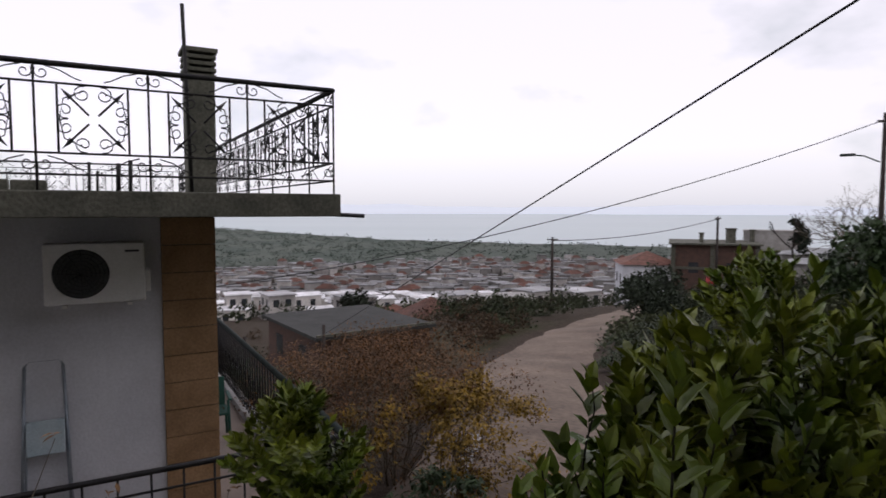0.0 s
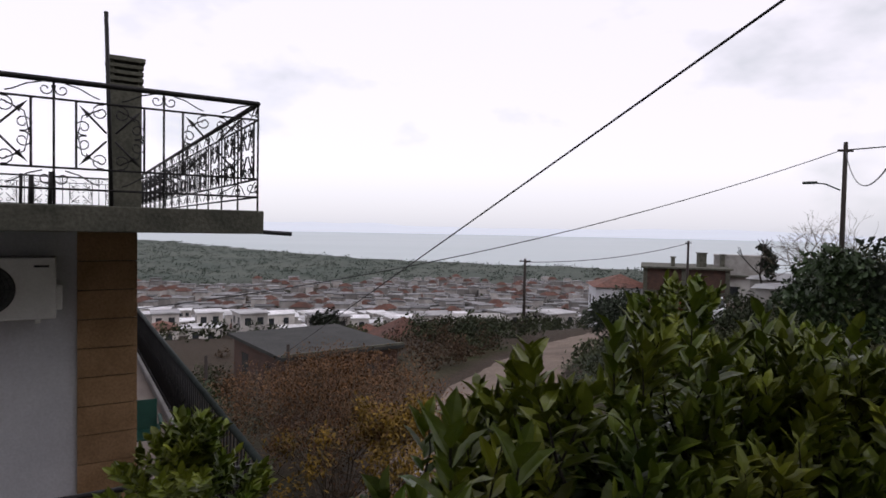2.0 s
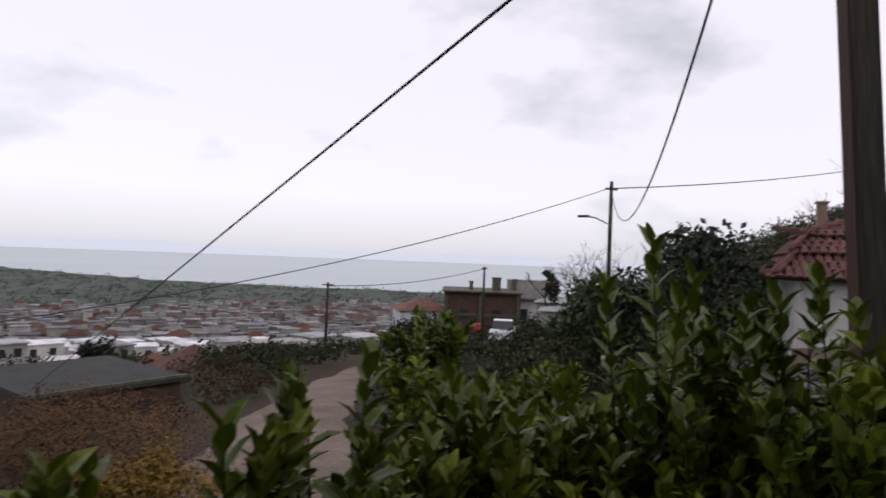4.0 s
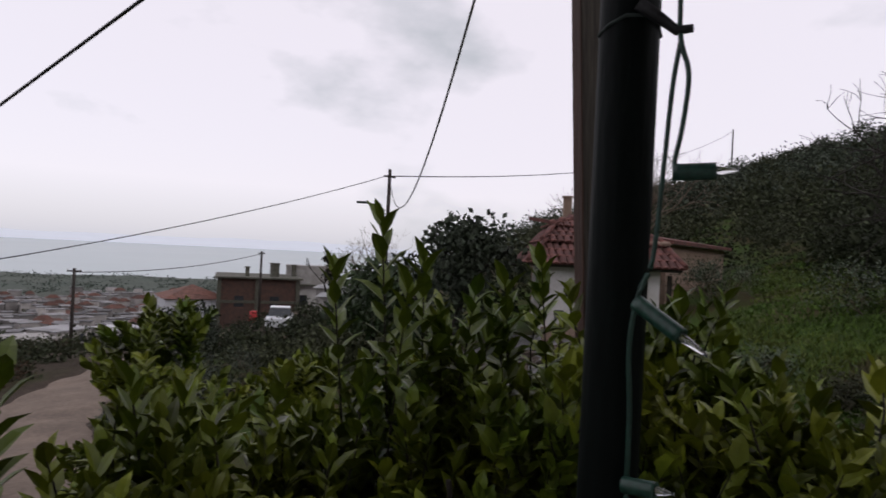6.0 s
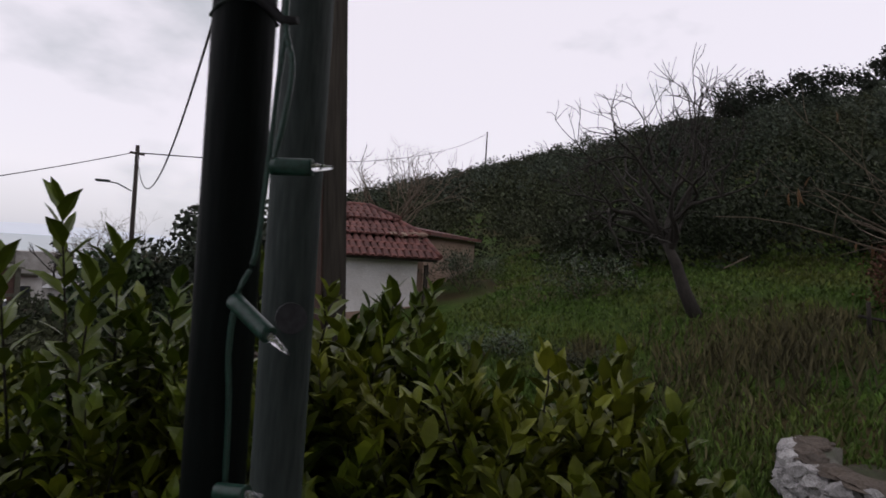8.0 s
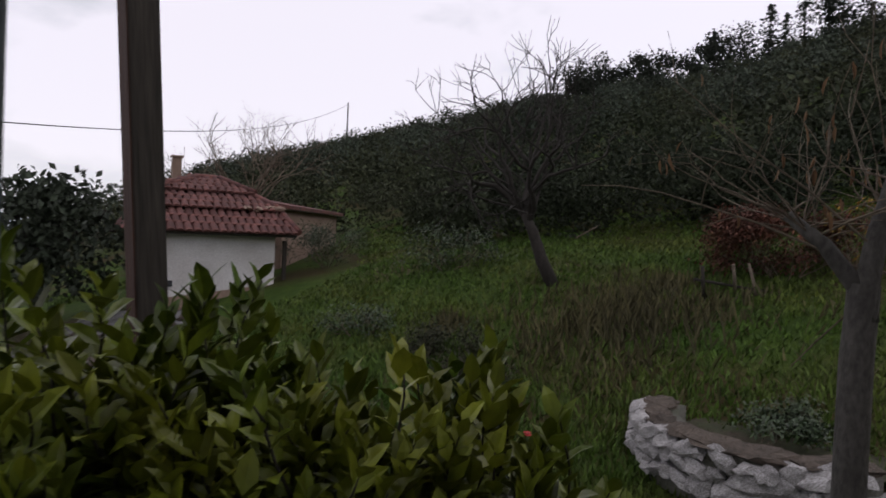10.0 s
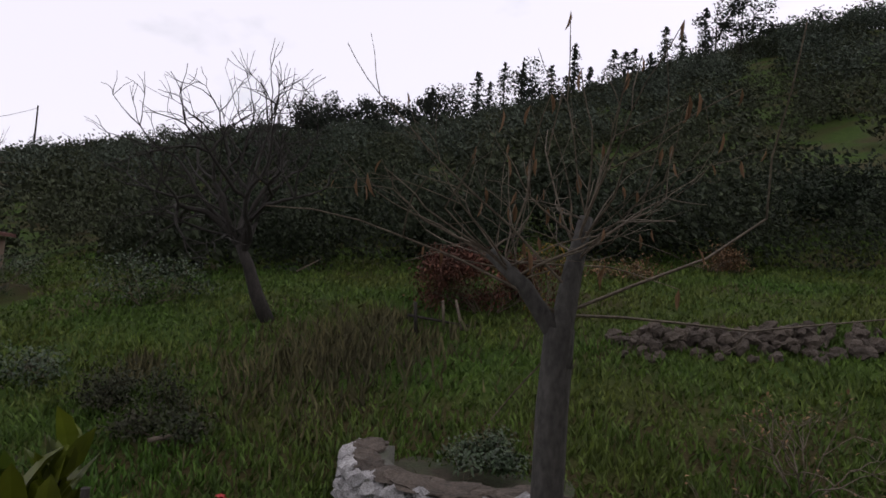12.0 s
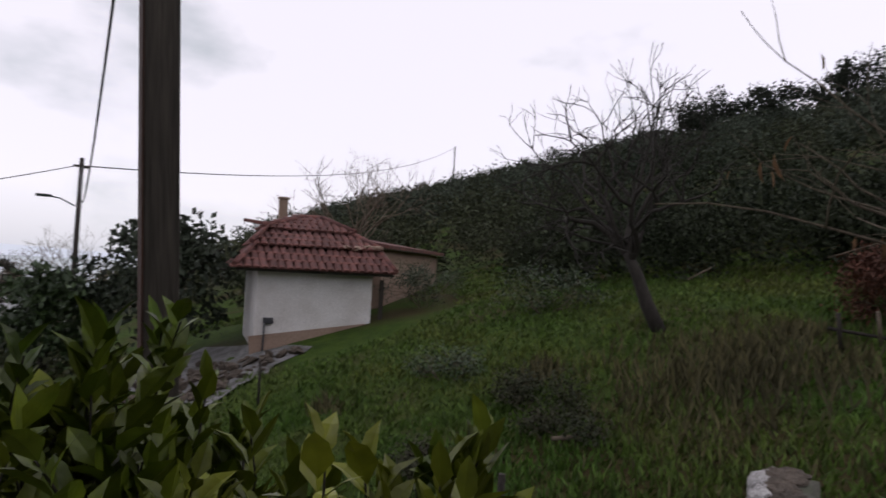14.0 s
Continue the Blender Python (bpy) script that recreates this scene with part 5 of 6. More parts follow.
# ---- light-pole pair with a string of small bulbs ----
def build_pipes():
    cx, cy = 1.762, 0.77
    g1 = 1.5
    a = thing("metal_pipe", (cx, cy, g1), "dark green painted steel pipe standing upright", "pipe", "upright pipes")
    part("shaft", a_tube([(0, 0, 0), (0, 0, 1.5), (0.0, 0.0, 5.2 - g1)], 0.031, 28), GREEN_PIPE, a)
    part("clip", a_tube([(0.032 * math.cos(k), 0.032 * math.sin(k), 3.36 - g1 + 0.006 * math.sin(k * 2)) for k in (0, 0.6, 1.2, 1.8, 2.4, 3.0, 3.6, 4.2, 4.8, 5.4, 6.1)], 0.002, 5), GALV, a, "thin wire tie")
    gx, gy = 2.15, 1.03
    g2 = Z(gx, gy) - 0.1
    b = thing("metal_pipe", (gx, gy, g2), "grey galvanised steel pipe with a dark bolt cap", "pipe", "upright pipes")
    part("shaft", a_tube([(0, 0, 0), (0, 0, 2), (0.0, 0.0, 5.2 - g2)], 0.045, 30), GALV, b)
    part("bolt_cap", a_tube([(-0.029, -0.033, 3.01 - g2), (-0.037, -0.042, 3.01 - g2)], 0.026, 18), DARK_PLASTIC, b, "dark round bolt cap")
    s = thing("light_string", (cx, cy, 3.3), "green-wired string of clear mini bulbs on the pipe", "string lights")
    R, F = Vector((0.6, -0.8, 0)), Vector((0.8, 0.6, 0))
    P = lambda r, f, z: R * r + F * f + Vector((0, 0, z - 3.3))
    wire = [P(0.040, -0.03, 4.3), P(0.042, -0.035, 3.6), P(0.044, -0.04, 3.38), P(0.046, -0.042, 3.335), P(0.054, -0.046, 3.30), P(0.050, -0.05, 3.25), P(0.044, -0.052, 3.215), P(0.046, -0.055, 3.204)]
    part("wire", a_tube(flowing(wire), 0.0028, 6), PLUG_GREEN, s, "thin dark green wire")
    part("wire", a_tube(flowing([P(0.046, -0.04, 3.335), P(0.041, -0.036, 3.29), P(0.036, -0.034, 3.20), P(0.030, -0.036, 3.12), P(0.018, -0.04, 3.085), P(0.012, -0.036, 3.03), P(0.016, -0.034, 2.93), P(0.014, -0.034, 2.6), P(0.0, -0.034, 1.9)]), 0.0028, 6), PLUG_GREEN, s, "thin dark green wire")
    part("tie", a_tube([P(0.005, -0.036, 3.375), P(0.024, -0.034, 3.362), P(0.042, -0.04, 3.345), P(0.056, -0.046, 3.345)], 0.007, 6, 0.004), CABLE, s, "black tape tie")
    for p, tip in ((P(0.042, -0.056, 3.204), P(0.099, -0.066, 3.206)), (P(0.016, -0.05, 3.078), P(0.072, -0.10, 3.038)), (P(0.012, -0.046, 2.90), P(0.055, -0.07, 2.905))):
        d = (tip - p).normalized()
        n = (tip - p).length
        k = part("socket", a_tube([p, p + d * n * 0.1, p + d * n * 0.6, p + d * n * 0.66], 0.0082, 12), PLUG_GREEN, s, "green plastic bulb socket")
        part("bulb", a_tube([p + d * n * 0.66, p + d * n * 0.8, p + d * n * 0.93, p + d * n], 0.0045, 10, 0.0012), BULB, k, "clear glass mini bulb")


build_pipes()


# ---- the house from whose terrace the camera looks: plain closing walls, never in view, added to block sky light ----
own = thing("own_house", (0, 0, 0), "plain rendered house added unseen behind the terrace to block sky light", "house")
part("wall", a_box((-7.0, -1.6, -1.0), (3.3, -1.32, 8.2)), PLASTER_OLD, own)
part("terrace_floor", a_box((-5.0, -1.315, -0.6), (2.75, 0.98, 1.5)), CONCRETE_LT, own)
# Invented roof slab, out of view, that darkens the pipes, hedge and facing wall.
part("canopy", a_box((-5.0, -1.315, 5.2), (2.9, 1.08, 5.36)), CONCRETE, own)


# ---- garden below: autumn shrubs ----
def twiggy_shrub(x, y, h, r, leaf, n, size, label, seed, stems=14, name="shrub", lift=0.0, z=None):
    rng = random.Random(seed)
    g = (Z(x, y) if z is None else z) + lift
    t = thing(name, (x, y, g), label, "shrub")
    tips = []
    for k in range(stems):
        a = rng.uniform(0, 6.28)
        bm = bmesh.new()
        grow(bm, Vector((math.cos(a) * r * 0.15, math.sin(a) * r * 0.15, -0.05)), Vector((math.cos(a) * r / h, math.sin(a) * r / h, 1)), h * 0.42, 0.011, 2, rng, 0.0, 0.35, (2, 4), tips, 4, 0.75)
        part("stem", bm, TWIG, t)
    s = Soup()
    for k in range(n):
        p, d = rng.choice(tips)
        q = p + Vector((rng.gauss(0, 1), rng.gauss(0, 1), rng.gauss(0, 0.8))) * r * 0.11
        if q.z > 0.02:
            s.leaf(q, Vector((rng.gauss(0, 1), rng.gauss(0, 1), rng.gauss(-0.3, 0.6))), (0, 0, 1), size * rng.uniform(0.6, 1.3), size * 0.5)
    tagged(mesh_part("leaves", s.mesh("leaves"), leaf, t), kind="stuff")
    return t


twiggy_shrub(-0.55, 8.3, 2.3, 1.0, LEAF_RUST, 7500, 0.05, "twiggy shrub with rust-coloured autumn leaves", 1, 20)
twiggy_shrub(-1.1, 10.6, 2.2, 1.0, LEAF_RUST, 6500, 0.052, "twiggy shrub with rust-coloured autumn leaves", 2, 16)
twiggy_shrub(-1.2, 13.2, 2.2, 1.2, LEAF_RUST, 5000, 0.055, "brown twiggy shrub in the garden", 3, 16)
twiggy_shrub(0.15, 7.3, 1.75, 0.75, LEAF_YELLOW, 8000, 0.062, "low shrub with yellow autumn leaves", 4, 12)
twiggy_shrub(-3.4, 15.5, 1.9, 1.1, LEAF_DRY, 1400, 0.08, "dry brown shrub in the garden", 5, 14)
twiggy_shrub(0.1, 15.5, 1.5, 1.2, LEAF_RUST, 1200, 0.08, "brown twiggy shrub by the road", 6, 12)
twiggy_shrub(-0.6, 18.5, 1.6, 1.4, LEAF_DRY, 1200, 0.09, "dry brown shrub by the road", 7, 12)
twiggy_shrub(-4.8, 19.5, 2.2, 1.6, LEAF_DEEP, 1500, 0.1, "dark green garden shrub", 8, 12)
twiggy_shrub(0.1, 6.2, 0.9, 0.3, LEAF_DEEP, 900, 0.08, "low dark green bush at the road edge", 10, 10)
twiggy_shrub(-2.1, 2.8, 2.5, 0.30, LEAF_DRY, 260, 0.06, "withered plant with dry brown flower heads", 11, 7, "withered_plant", z=-0.5)
twiggy_shrub(7.9, 24.0, 0.8, 1.3, LEAF_DEEP, 1200, 0.1, "low green bush on the road verge", 12, 10)
twiggy_shrub(6.1, 18.4, 0.7, 1.1, LEAF_DEEP, 1000, 0.1, "low green bush on the road verge", 13, 10)
twiggy_shrub(6.8, 16.5, 1.6, 1.5, LEAF_OLIVE, 1500, 0.09, "grey-green shrub beside the road", 14, 12)
twiggy_shrub(9.2, 20.5, 1.8, 1.7, LEAF_OLIVE, 1500, 0.09, "grey-green shrub beside the road", 15, 12)
kerbline = thing("garden_kerb", (0, 0, 0), "low concrete kerb between garden and road", "kerb")
for k in range(9):
    y = 4.6 + k * 0.62
    x = -0.32 + 0.20 * (y - 4.6)
    g = Z(x, y)
    part("kerb_stone", a_box((-0.09, 0, -0.2), (0.09, 0.58, 0.16), pose(x, y, g, 0, 0, -11), 0.012), CONCRETE_LT, kerbline)


# ---- meadow ----
def build_grass():
    rng = random.Random(12)
    s, dry = Soup(), Soup()
    for k in range(56000):
        a, q = radians(rng.uniform(42, 142)), 4.5 + 24 * rng.random() ** 1.35
        x, y = 2 + q * math.sin(a), 0.4 + q * math.cos(a)
        if math.hypot(x - 17.5, y - 12.5) < 5.2:
            continue
        n = noise.noise(Vector((x * 0.5, y * 0.5, 4)))
        brown = math.exp(-((x - 11.6) ** 2 + (y - 0.2) ** 2) / 2.2)
        z = Z(x, y) - 0.02
        if brown > rng.random() * 1.2 or n > 0.56:
            h = rng.uniform(0.15, 0.34) + 0.35 * brown * rng.random()
            tgt = dry
        else:
            h = rng.uniform(0.06, 0.16) * (1 + max(0, n))
            tgt = s
        for _ in range(2):
            d = Vector((rng.gauss(0, 0.4), rng.gauss(0, 0.4), 1)).normalized()
            w = Vector((rng.gauss(0, 1), rng.gauss(0, 1), 0)).normalized() * (0.008 + q * 0.0011)
            p = Vector((x + rng.gauss(0, 0.06), y + rng.gauss(0, 0.06), z))
            tgt.add((p - w, p + w, p + w * 0.6 + d * h * 0.6, p + d * h + d.cross(w) * 2), ((0, 1, 2, 3),))
    tagged(mesh_part("grass", s.mesh("grass"), GRASS), "short wet green grass on the meadow", "grass", kind="stuff")
    tagged(mesh_part("dry_grass", dry.mesh("dry_grass"), GRASS_DRY), "tall dry brown grass stalks", "grass", kind="stuff")


build_grass()


def stone_mesh(seed, sub=1):
    bm = bmesh.new()
    lumps(bm, (0, 0, 0), (1, 1, 1), seed, sub, 0.75)
    me = bpy.data.meshes.new("stone")
    bm.to_mesh(me)
    bm.free()
    return me


STONES = [stone_mesh(k, 2) for k in range(6)]
WHITE_STONES = [stone_mesh(20 + k, 2) for k in range(8)]


def build_planter():
    rng = random.Random(3)
    cx, cy, rx = 8.0, -1.22, 1.2
    g = Z(cx, cy)
    top = g + 0.55
    wall = thing("planter_wall", (cx, cy, g - 0.1), "round dry-stone planter wall, limewashed on its outside", "stone wall")
    bm = bmesh.new()
    n = 40
    ring = []
    for k in range(n + 1):
        a = radians(62 + k * 138 / n)
        ring.append([bm.verts.new((math.cos(a) * r, math.sin(a) * r * 1.05, z)) for r, z in ((rx - 0.02, -0.1), (rx - 0.03, 0.38), (rx - 0.36, 0.40), (rx - 0.38, -0.1))])
    for q, w in zip(ring, ring[1:]):
        for k in range(3):
            bm.faces.new((q[k], q[k + 1], w[k + 1], w[k]))
    part("core", bm, MORTAR, wall, "mossy mortar core", True)
    for row in range(3):
        for k in range(24):
            a = radians(63 + (k + 0.5 * (row % 2)) * 136 / 24 + rng.gauss(0, 2.2))
            o = mesh_part("stone", WHITE_STONES[rng.randrange(8)], STONE_WHITE, wall, smooth=False)
            sx = rng.uniform(0.07, 0.16)
            o.matrix_basis = pose(math.cos(a) * rx, math.sin(a) * rx * 1.05, 0.08 + row * 0.13 + rng.gauss(0, 0.02), rng.uniform(-25, 25), rng.uniform(-25, 25), math.degrees(a) + 90 + rng.uniform(-15, 15)) @ Matrix.Diagonal((sx, 0.085, rng.uniform(0.05, 0.095), 1))
    for k in range(30):
        a = radians(63 + k * 136 / 30 + rng.gauss(0, 1))
        o = mesh_part("cap_stone", STONES[rng.randrange(6)], STONE, wall)
        o.matrix_basis = pose(math.cos(a) * (rx - 0.16), math.sin(a) * (rx - 0.16) * 1.05, 0.41, 0, 0, math.degrees(a) + rng.uniform(60, 120)) @ Matrix.Diagonal((rng.uniform(0.12, 0.24), rng.uniform(0.10, 0.2), rng.uniform(0.025, 0.05), 1))
    soil = bmesh.new()
    bmesh.ops.create_circle(soil, cap_ends=True, radius=rx - 0.3, segments=24, matrix=pose(0, 0, 0.22))
    part("soil", soil, SOIL, wall, "dark earth with moss")


build_planter()


def build_rubble():
    rng = random.Random(9)
    t = thing("rubble_wall", (10.6, -6.5, Z(10.6, -6.5)), "tumbled dry wall of grey-brown field stones", "stone wall")
    z0 = Z(10.6, -6.5)
    for k in range(190):
        u = rng.uniform(-2.6, 2.6)
        v = rng.gauss(0, 0.22)
        x, y = -u * 0.19 + v, -u * 0.98 - v * 0.19
        o = mesh_part("stone", STONES[rng.randrange(6)], STONE, t)
        s = rng.uniform(0.06, 0.15)
        o.matrix_basis = pose(x, y, Z(10.6 + x, -6.5 + y) - z0 + rng.uniform(0.0, 0.32) * math.exp(-v * v * 8), rng.uniform(0, 90), rng.uniform(0, 40), rng.uniform(0, 180)) @ Matrix.Diagonal((s, s * 0.8, s * 0.6, 1))


build_rubble()


def build_yard_rubble():
    rng = random.Random(19)
    z0 = Z(13.0, 11.2)
    t = thing("yard_rubble", (13.0, 11.2, z0), "loose pale stones and broken mortar in the yard", "rubble")
    for k in range(120):
        x, y = 12.9 + rng.uniform(-1.0, 1.6), 11.4 + rng.uniform(-1.6, 2.2)
        o = mesh_part("stone", STONES[rng.randrange(6)], STONE_WHITE if k % 3 else STONE, t)
        n = rng.uniform(0.05, 0.17)
        o.matrix_basis = pose(x - 13.0, y - 11.2, Z(x, y) - z0 + 0.08, rng.uniform(0, 40), rng.uniform(0, 40), rng.uniform(0, 180)) @ Matrix.Diagonal((n * 1.3, n, n * 0.6, 1))


build_yard_rubble()


def catkin_tree():
    rng = random.Random(17)
    x, y = 3.99, -0.42
    g = Z(x, y)
    t = thing("young_tree", (x, y, g), "grey-barked young tree with bare twigs and hanging dry seed pods", "tree")
    bm = bmesh.new()
    tips = []
    zf = 3.05 - g
    tube(bm, [(0.03, 0, -0.1), (0.02, 0, 0.8), (0.0, 0.01, zf - 0.25), (0, 0, zf)], 0.056, 14, 0.047, cap=False)
    right, away = Vector((-0.17, -0.98, 0)), Vector((0.98, -0.17, 0))
    part("trunk", bm, BARK_GREY, t)
    whips = []
    for dr, up, fw, L, r in ((-0.8, 0.75, 0.0, 0.32, 0.034), (0.20, 1.0, 0.1, 0.36, 0.042)):
        d = (right * dr + away * fw + Vector((0, 0, up))).normalized()
        pts = [Vector((0, 0, zf - 0.04)), Vector((0, 0, zf)) + d * L * 0.5 + Vector((0, 0, 0.01)), Vector((0, 0, zf)) + d * L]
        part("limb", a_tube([pts[0] - Vector((0, 0, 0.08))] + pts, r * 1.15, 10, r * 0.55), BARK_GREY, t)
        for k in range(22):
            w = right * rng.gauss(dr * 0.3, 0.7) + away * rng.gauss(0, 0.6) + Vector((0, 0, rng.uniform(0.1, 1.1)))
            whips.append((pts[1].lerp(pts[2], rng.uniform(0.1, 1.0)), w, rng.uniform(0.18, 0.42), rng.uniform(0.0022, 0.0052), rng.choice((1, 1, 2))))
    fork = Vector((0, 0, zf + 0.04))
    whips += [(fork, right + Vector((0, 0, 0.05)), 0.6, 0.006, 1), (fork, right * 0.8 + Vector((0, 0, 0.42)), 0.75, 0.007, 1), (fork, -right + Vector((0, 0, 0.55)), 0.55, 0.006, 1), (fork + Vector((0, 0, 0.1)), -right + Vector((0, 0, 0.9)), 0.5, 0.005, 2), (fork - Vector((0, 0, 0.05)), -right * 0.5 + Vector((0, 0, -0.7)), 0.35, 0.004, 0)]
    for p, w, L, r, dep in whips:
        bm = bmesh.new()
        grow(bm, p, w, L, r, dep, rng, 0.0, 0.2, (1, 3), tips, 5, 0.75, 0.1)
        part("twig", bm, TWIG, t, "pale thin twig")
    pods = []
    for k in range(4):
        s = Soup()
        L = 0.045 + 0.010 * k
        s.leaf((0, 0, 0), (0.1, 0, -1), (1, 0, 0), L, L * 0.24, 0.7, 0.1)
        pods.append(s.mesh("seed_pod"))
    for p, d in tips:
        if rng.random() < 0.45:
            o = mesh_part("seed_pod", pods[rng.randrange(4)], LEAF_DRY, t)
            o.matrix_basis = pose(*p, rng.gauss(0, 10), rng.gauss(0, 10), rng.uniform(0, 360))


catkin_tree()
twiggy_shrub(13.3, -2.5, 1.35, 1.05, LEAF_RED, 13000, 0.07, "reddish brown withered bush", 21, 18)
twiggy_shrub(12.5, -3.3, 1.5, 0.35, LEAF_YELLOW, 380, 0.07, "thin sapling with yellow-green leaves", 22, 4)
twiggy_shrub(7.4, -4.2, 1.0, 0.6, LEAF_DRY, 160, 0.05, "sparse bare brambles in the grass", 23, 8)
twiggy_shrub(6.2, -2.9, 0.9, 0.35, LEAF_DRY, 60, 0.05, "bare upright stems of a dead weed", 24, 6)
twiggy_shrub(12.2, 4.7, 0.6, 1.2, LEAF_DEEP, 1400, 0.07, "low dark shrub in the meadow", 25, 14)
twiggy_shrub(11.0, 2.7, 0.5, 1.3, LEAF_BRAMBLE, 3600, 0.06, "dark tangled bramble in the meadow", 28, 5)
twiggy_shrub(10.0, 2.0, 0.4, 1.1, LEAF_BRAMBLE, 2600, 0.06, "dark tangled bramble in the meadow", 29, 5)
twiggy_shrub(9.0, 3.2, 0.45, 1.1, LEAF_BRAMBLE, 2600, 0.06, "dark tangled bramble in the meadow", 30, 5)
twiggy_shrub(16.4, 4.1, 1.3, 1.5, LEAF_DEEP, 2200, 0.09, "dark rounded bush in the meadow", 26, 16)
twiggy_shrub(7.2, 1.35, 0.5, 0.4, LEAF_DEEP, 500, 0.05, "low flowering plant at the hedge foot", 27, 8)
rose = random.Random(4)
for k in range(9):
    px, py = 7.0 + rose.gauss(0, 0.3), 1.3 + rose.gauss(0, 0.3)
    f = thing("red_flower", (px, py, Z(px, py)), "small red flower on a thin stem", "flower", "red flowers")
    hgt = rose.uniform(0.3, 0.5)
    part("stem", a_tube([(0, 0, 0), (0, 0, hgt)], 0.004, 4), LEAF_DEEP, f)
    fl = Soup()
    for q in range(6):
        fl.leaf((0, 0, hgt), (math.cos(q), math.sin(q), 0.4), (0, 0, 1), 0.045, 0.04)
    mesh_part("blossom", fl.mesh("blossom"), RED, f)


def stick(x, y, p0, p1, r, material, label, name="stake"):
    t = thing(name, (x, y, Z(x, y)), label, "wood", "stakes in the meadow")
    part("shaft", a_tube([p0, p1], r, 7, r * 0.8), material, t)


stick(12.3, -1.1, (0, 0, 0), (-0.05, 0.05, 0.55), 0.035, BARK, "dark wooden stake in the grass")
stick(12.5, -1.6, (0, 0, 0), (-0.25, 0.1, 0.5), 0.03, TWIG, "pale broken stake leaning in the grass")
stick(12.45, -1.9, (0, 0, 0), (0.2, 0.1, 0.5), 0.03, TWIG, "pale broken stake leaning in the grass")
stick(12.35, -0.95, (0, 0, 0.34), (0.2, -1.1, 0.2), 0.025, BARK, "fallen dark branch across the stakes", "branch")
stick(9.7, 2.2, (0, 0, 0.1), (0.5, -0.9, 0.22), 0.03, TWIG, "fallen grey branch in the grass", "branch")
stick(7.3, 2.0, (0, 0, 0), (0, 0, 0.75), 0.04, BARK, "dark fence stake in the grass")
stick(11.5, 8.3, (0, 0, 0), (0, 0, 0.8), 0.03, BARK, "thin fence stake by the house")


# ---- slope on the right: car, red bin, pale yard ----
def build_car():
    x, y = 21.6, 40.8
    car = thing("car", (x, y, Z(x, y) + 0.05), "white parked pickup seen from behind", "car", turn=-30)
    b = bmesh.new()
    box(b, (-0.85, -2.1, 0.35), (0.85, 2.1, 0.95), None, 0.08)
    part("body", b, CAR_WHITE, car)
    b = bmesh.new()
    v = [b.verts.new(p) for p in ((-0.8, -0.6, 0.93), (0.8, -0.6, 0.93), (0.8, 1.5, 0.93), (-0.8, 1.5, 0.93), (-0.66, -0.3, 1.5), (0.66, -0.3, 1.5), (0.66, 0.9, 1.5), (-0.66, 0.9, 1.5))]
    for f in ((0, 1, 5, 4), (1, 2, 6, 5), (2, 3, 7, 6), (3, 0, 4, 7), (4, 5, 6, 7)):
        b.faces.new([v[k] for k in f])
    part("cabin", b, DARK_GLASS, car, "dark glazed cabin")
    part("roof", a_box((-0.68, -0.32, 1.5), (0.68, 0.92, 1.55), None, 0.02), CAR_WHITE, car)
    for sx in (-1, 1):
        for yy in (-1.3, 1.3):
            w = part("wheel", a_tube([(sx * 0.66, yy, 0.3), (sx * 0.87, yy, 0.3)], 0.31, 16), RUBBER, car)
            part("rim", a_tube([(sx * 0.872, yy, 0.3), (sx * 0.88, yy, 0.3)], 0.18, 12), GALV, w)


build_car()
binx = thing("red_barrel", (28.0, 59.0, Z(28, 59)), "red barrel standing by the road", "barrel")
part("drum", a_tube([(0, 0, -0.1), (0, 0, 1.1)], 0.45, 14), RED, binx)
yard = bmesh.new()
for j in range(9):
    for i in range(9):
        x, y = 11.6 + i * 0.42 + j * 0.18, 9.6 + j * 0.62 + i * 0.02
        yard.verts.new((x + 0.25 * noise.noise(Vector((x, y, 9))), y + 0.25 * noise.noise(Vector((x, y, 2))), Z(x, y) + 0.05 + 0.08 * noise.noise(Vector((x * 1.5, y * 1.5, 0)))))
yard.verts.ensure_lookup_table()
for j in range(8):
    for i in range(8):
        yard.faces.new([yard.verts[q] for q in (j * 9 + i, j * 9 + i + 1, (j + 1) * 9 + i + 1, (j + 1) * 9 + i)])
tagged(part("pavement", yard, GRAVEL), "pale concrete yard before the tiled house", "yard", kind="structure")
stick(17.6, 1.2, (0, 0, 0.15), (0.35, -0.55, 0.5), 0.02, TWIG, "thin dry branch sticking out of the grass", "branch")
twiggy_shrub(18.9, 8.6, 1.5, 0.9, LEAF_DEEP, 1800, 0.07, "dark untidy shrub beside the tiled house", 31, 12)
twiggy_shrub(20.3, 9.2, 1.3, 1.0, LEAF_DEEP, 1600, 0.08, "dark untidy shrub beside the barn", 32, 12)
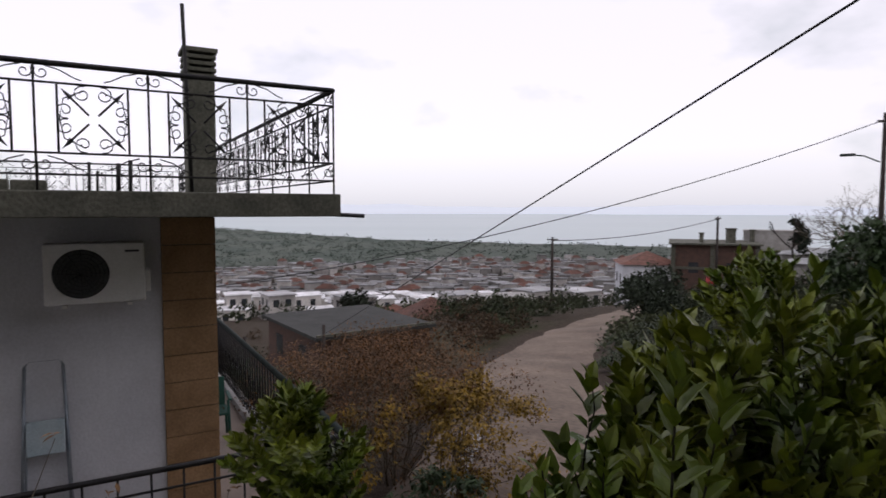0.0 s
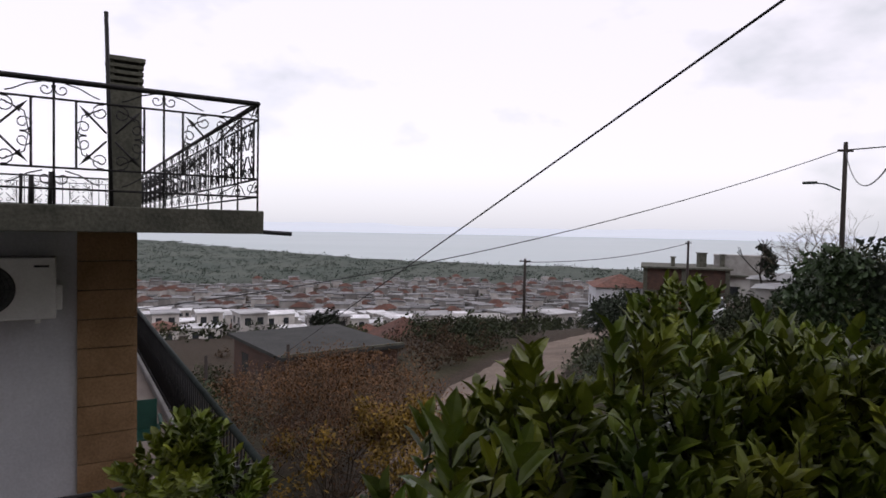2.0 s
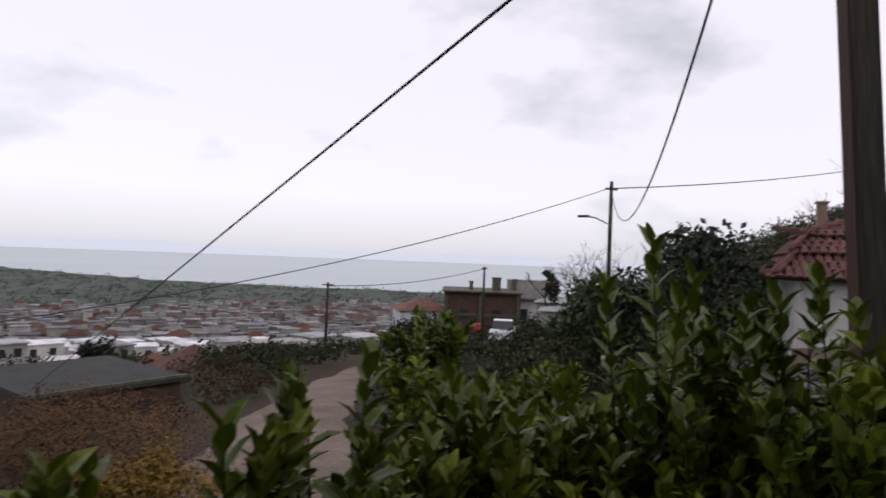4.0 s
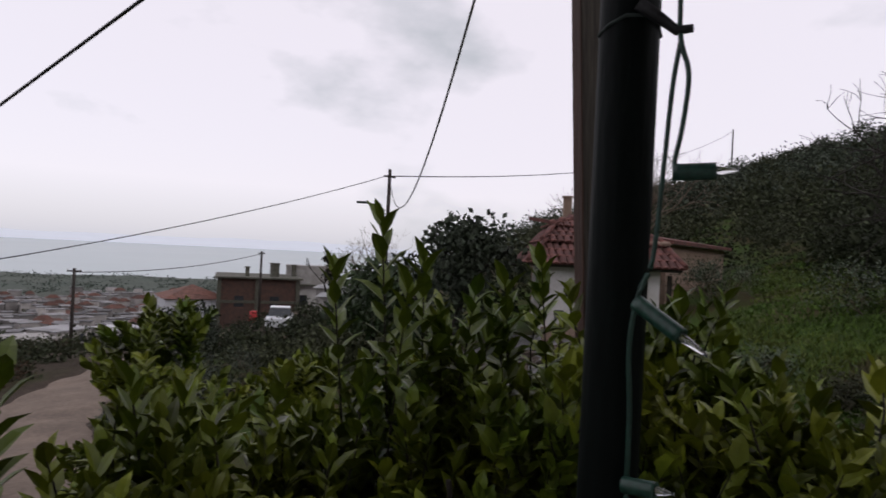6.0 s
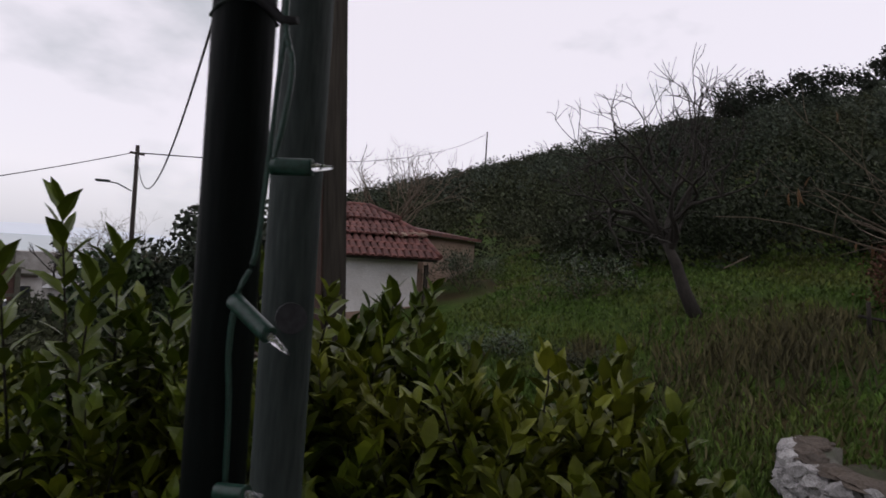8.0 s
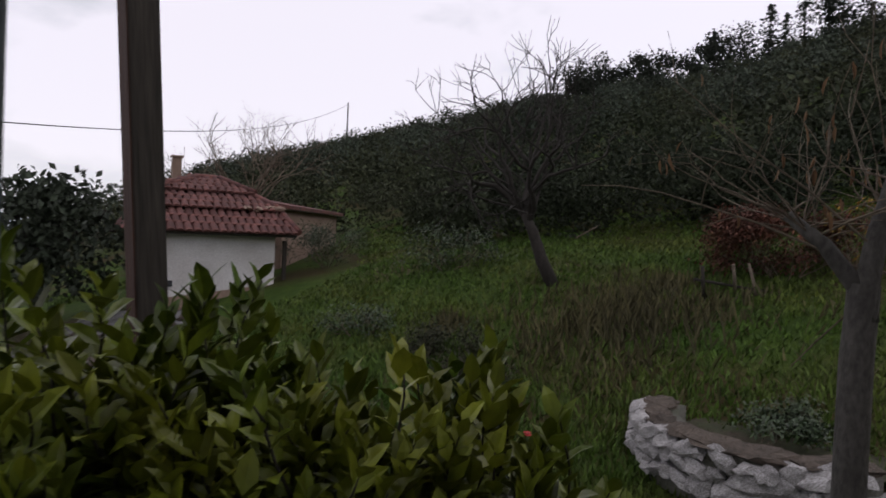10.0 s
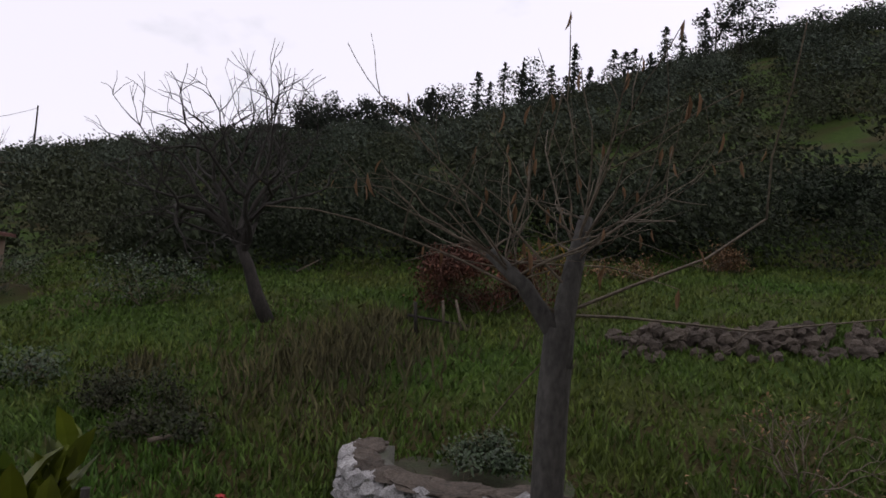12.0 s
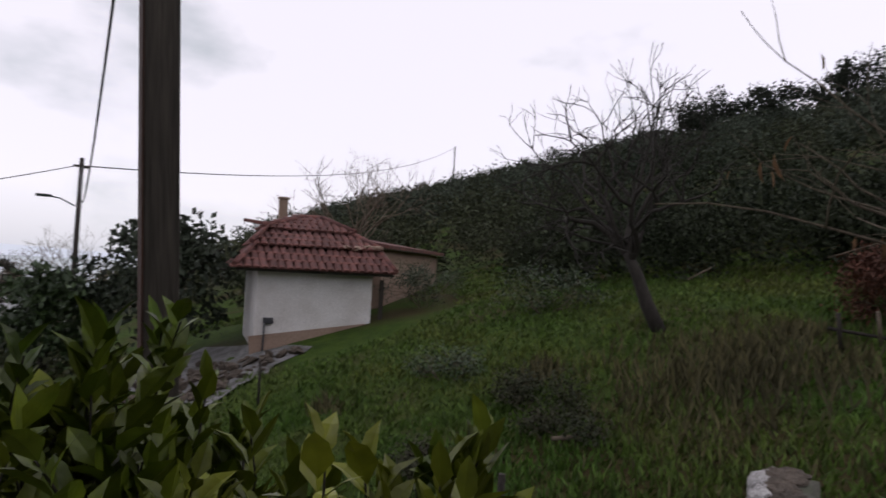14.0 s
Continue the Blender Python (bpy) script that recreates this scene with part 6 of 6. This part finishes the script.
twiggy_shrub(15.6, -6.3, 0.6, 1.3, LEAF_DRY, 1600, 0.08, "heap of pale dry brushwood", 33, 16)
twiggy_shrub(16.0, -8.6, 0.7, 1.4, LEAF_DRY, 1600, 0.08, "heap of pale dry brushwood", 34, 16)
twiggy_shrub(8.1, -1.3, 0.3, 0.7, LEAF_DEEP, 2600, 0.055, "low weeds growing in the stone planter", 35, 14, lift=0.2)
for cx, cy, hh, ww in ((31.2, 68.3, 1.0, 0.35), (34.4, 68.0, 1.5, 0.8), (37.6, 69.4, 1.3, 0.4)):
    st = thing("roof_stack", (cx, cy, Z(33.5, 70.5) + 5.38), "dark chimney stack on the brick house roof", "chimney", "roof stacks")
    part("shaft", a_box((-ww / 2, -ww / 2, 0), (ww / 2, ww / 2, hh), None, 0.03), CONCRETE, st)
    part("cap", a_box((-ww / 2 - 0.08, -ww / 2 - 0.08, hh), (ww / 2 + 0.08, ww / 2 + 0.08, hh + 0.12), None, 0.02), CONCRETE, st)


# ---- green chair on the side terrace ----
GREEN_PLASTIC = mat("green_chair_plastic", (0.012, 0.07, 0.05), (0.018, 0.085, 0.06), 6, 60, 0.5, 0.05, spec=0.4, grime=0.15)
chair = thing("garden_chair", (0, 0, 0), "green plastic garden chair on the terrace", "chair")
chair.matrix_basis = HM @ pose(0.69, 3.3, 0.0, 0, 0, 4) @ Matrix.Diagonal((0.92, 0.92, 0.92, 1))
part("seat", a_box((-0.23, -0.22, 0.40), (0.23, 0.22, 0.435), None, 0.012), GREEN_PLASTIC, chair)
part("backrest", a_box((-0.22, 0.0, 0.0), (0.22, 0.03, 0.42), pose(0, 0.21, 0.42, -12), 0.012), GREEN_PLASTIC, chair)
for sx in (-1, 1):
    part("armrest", a_box((sx * 0.25 - 0.025, -0.2, 0.60), (sx * 0.25 + 0.025, 0.24, 0.63), None, 0.008), GREEN_PLASTIC, chair)
    for sy in (-1, 1):
        part("leg", a_tube([(sx * 0.24, sy * 0.22, 0.0), (sx * 0.22, sy * 0.19, 0.61 if sy < 0 else 0.42)], 0.02, 8), GREEN_PLASTIC, chair)
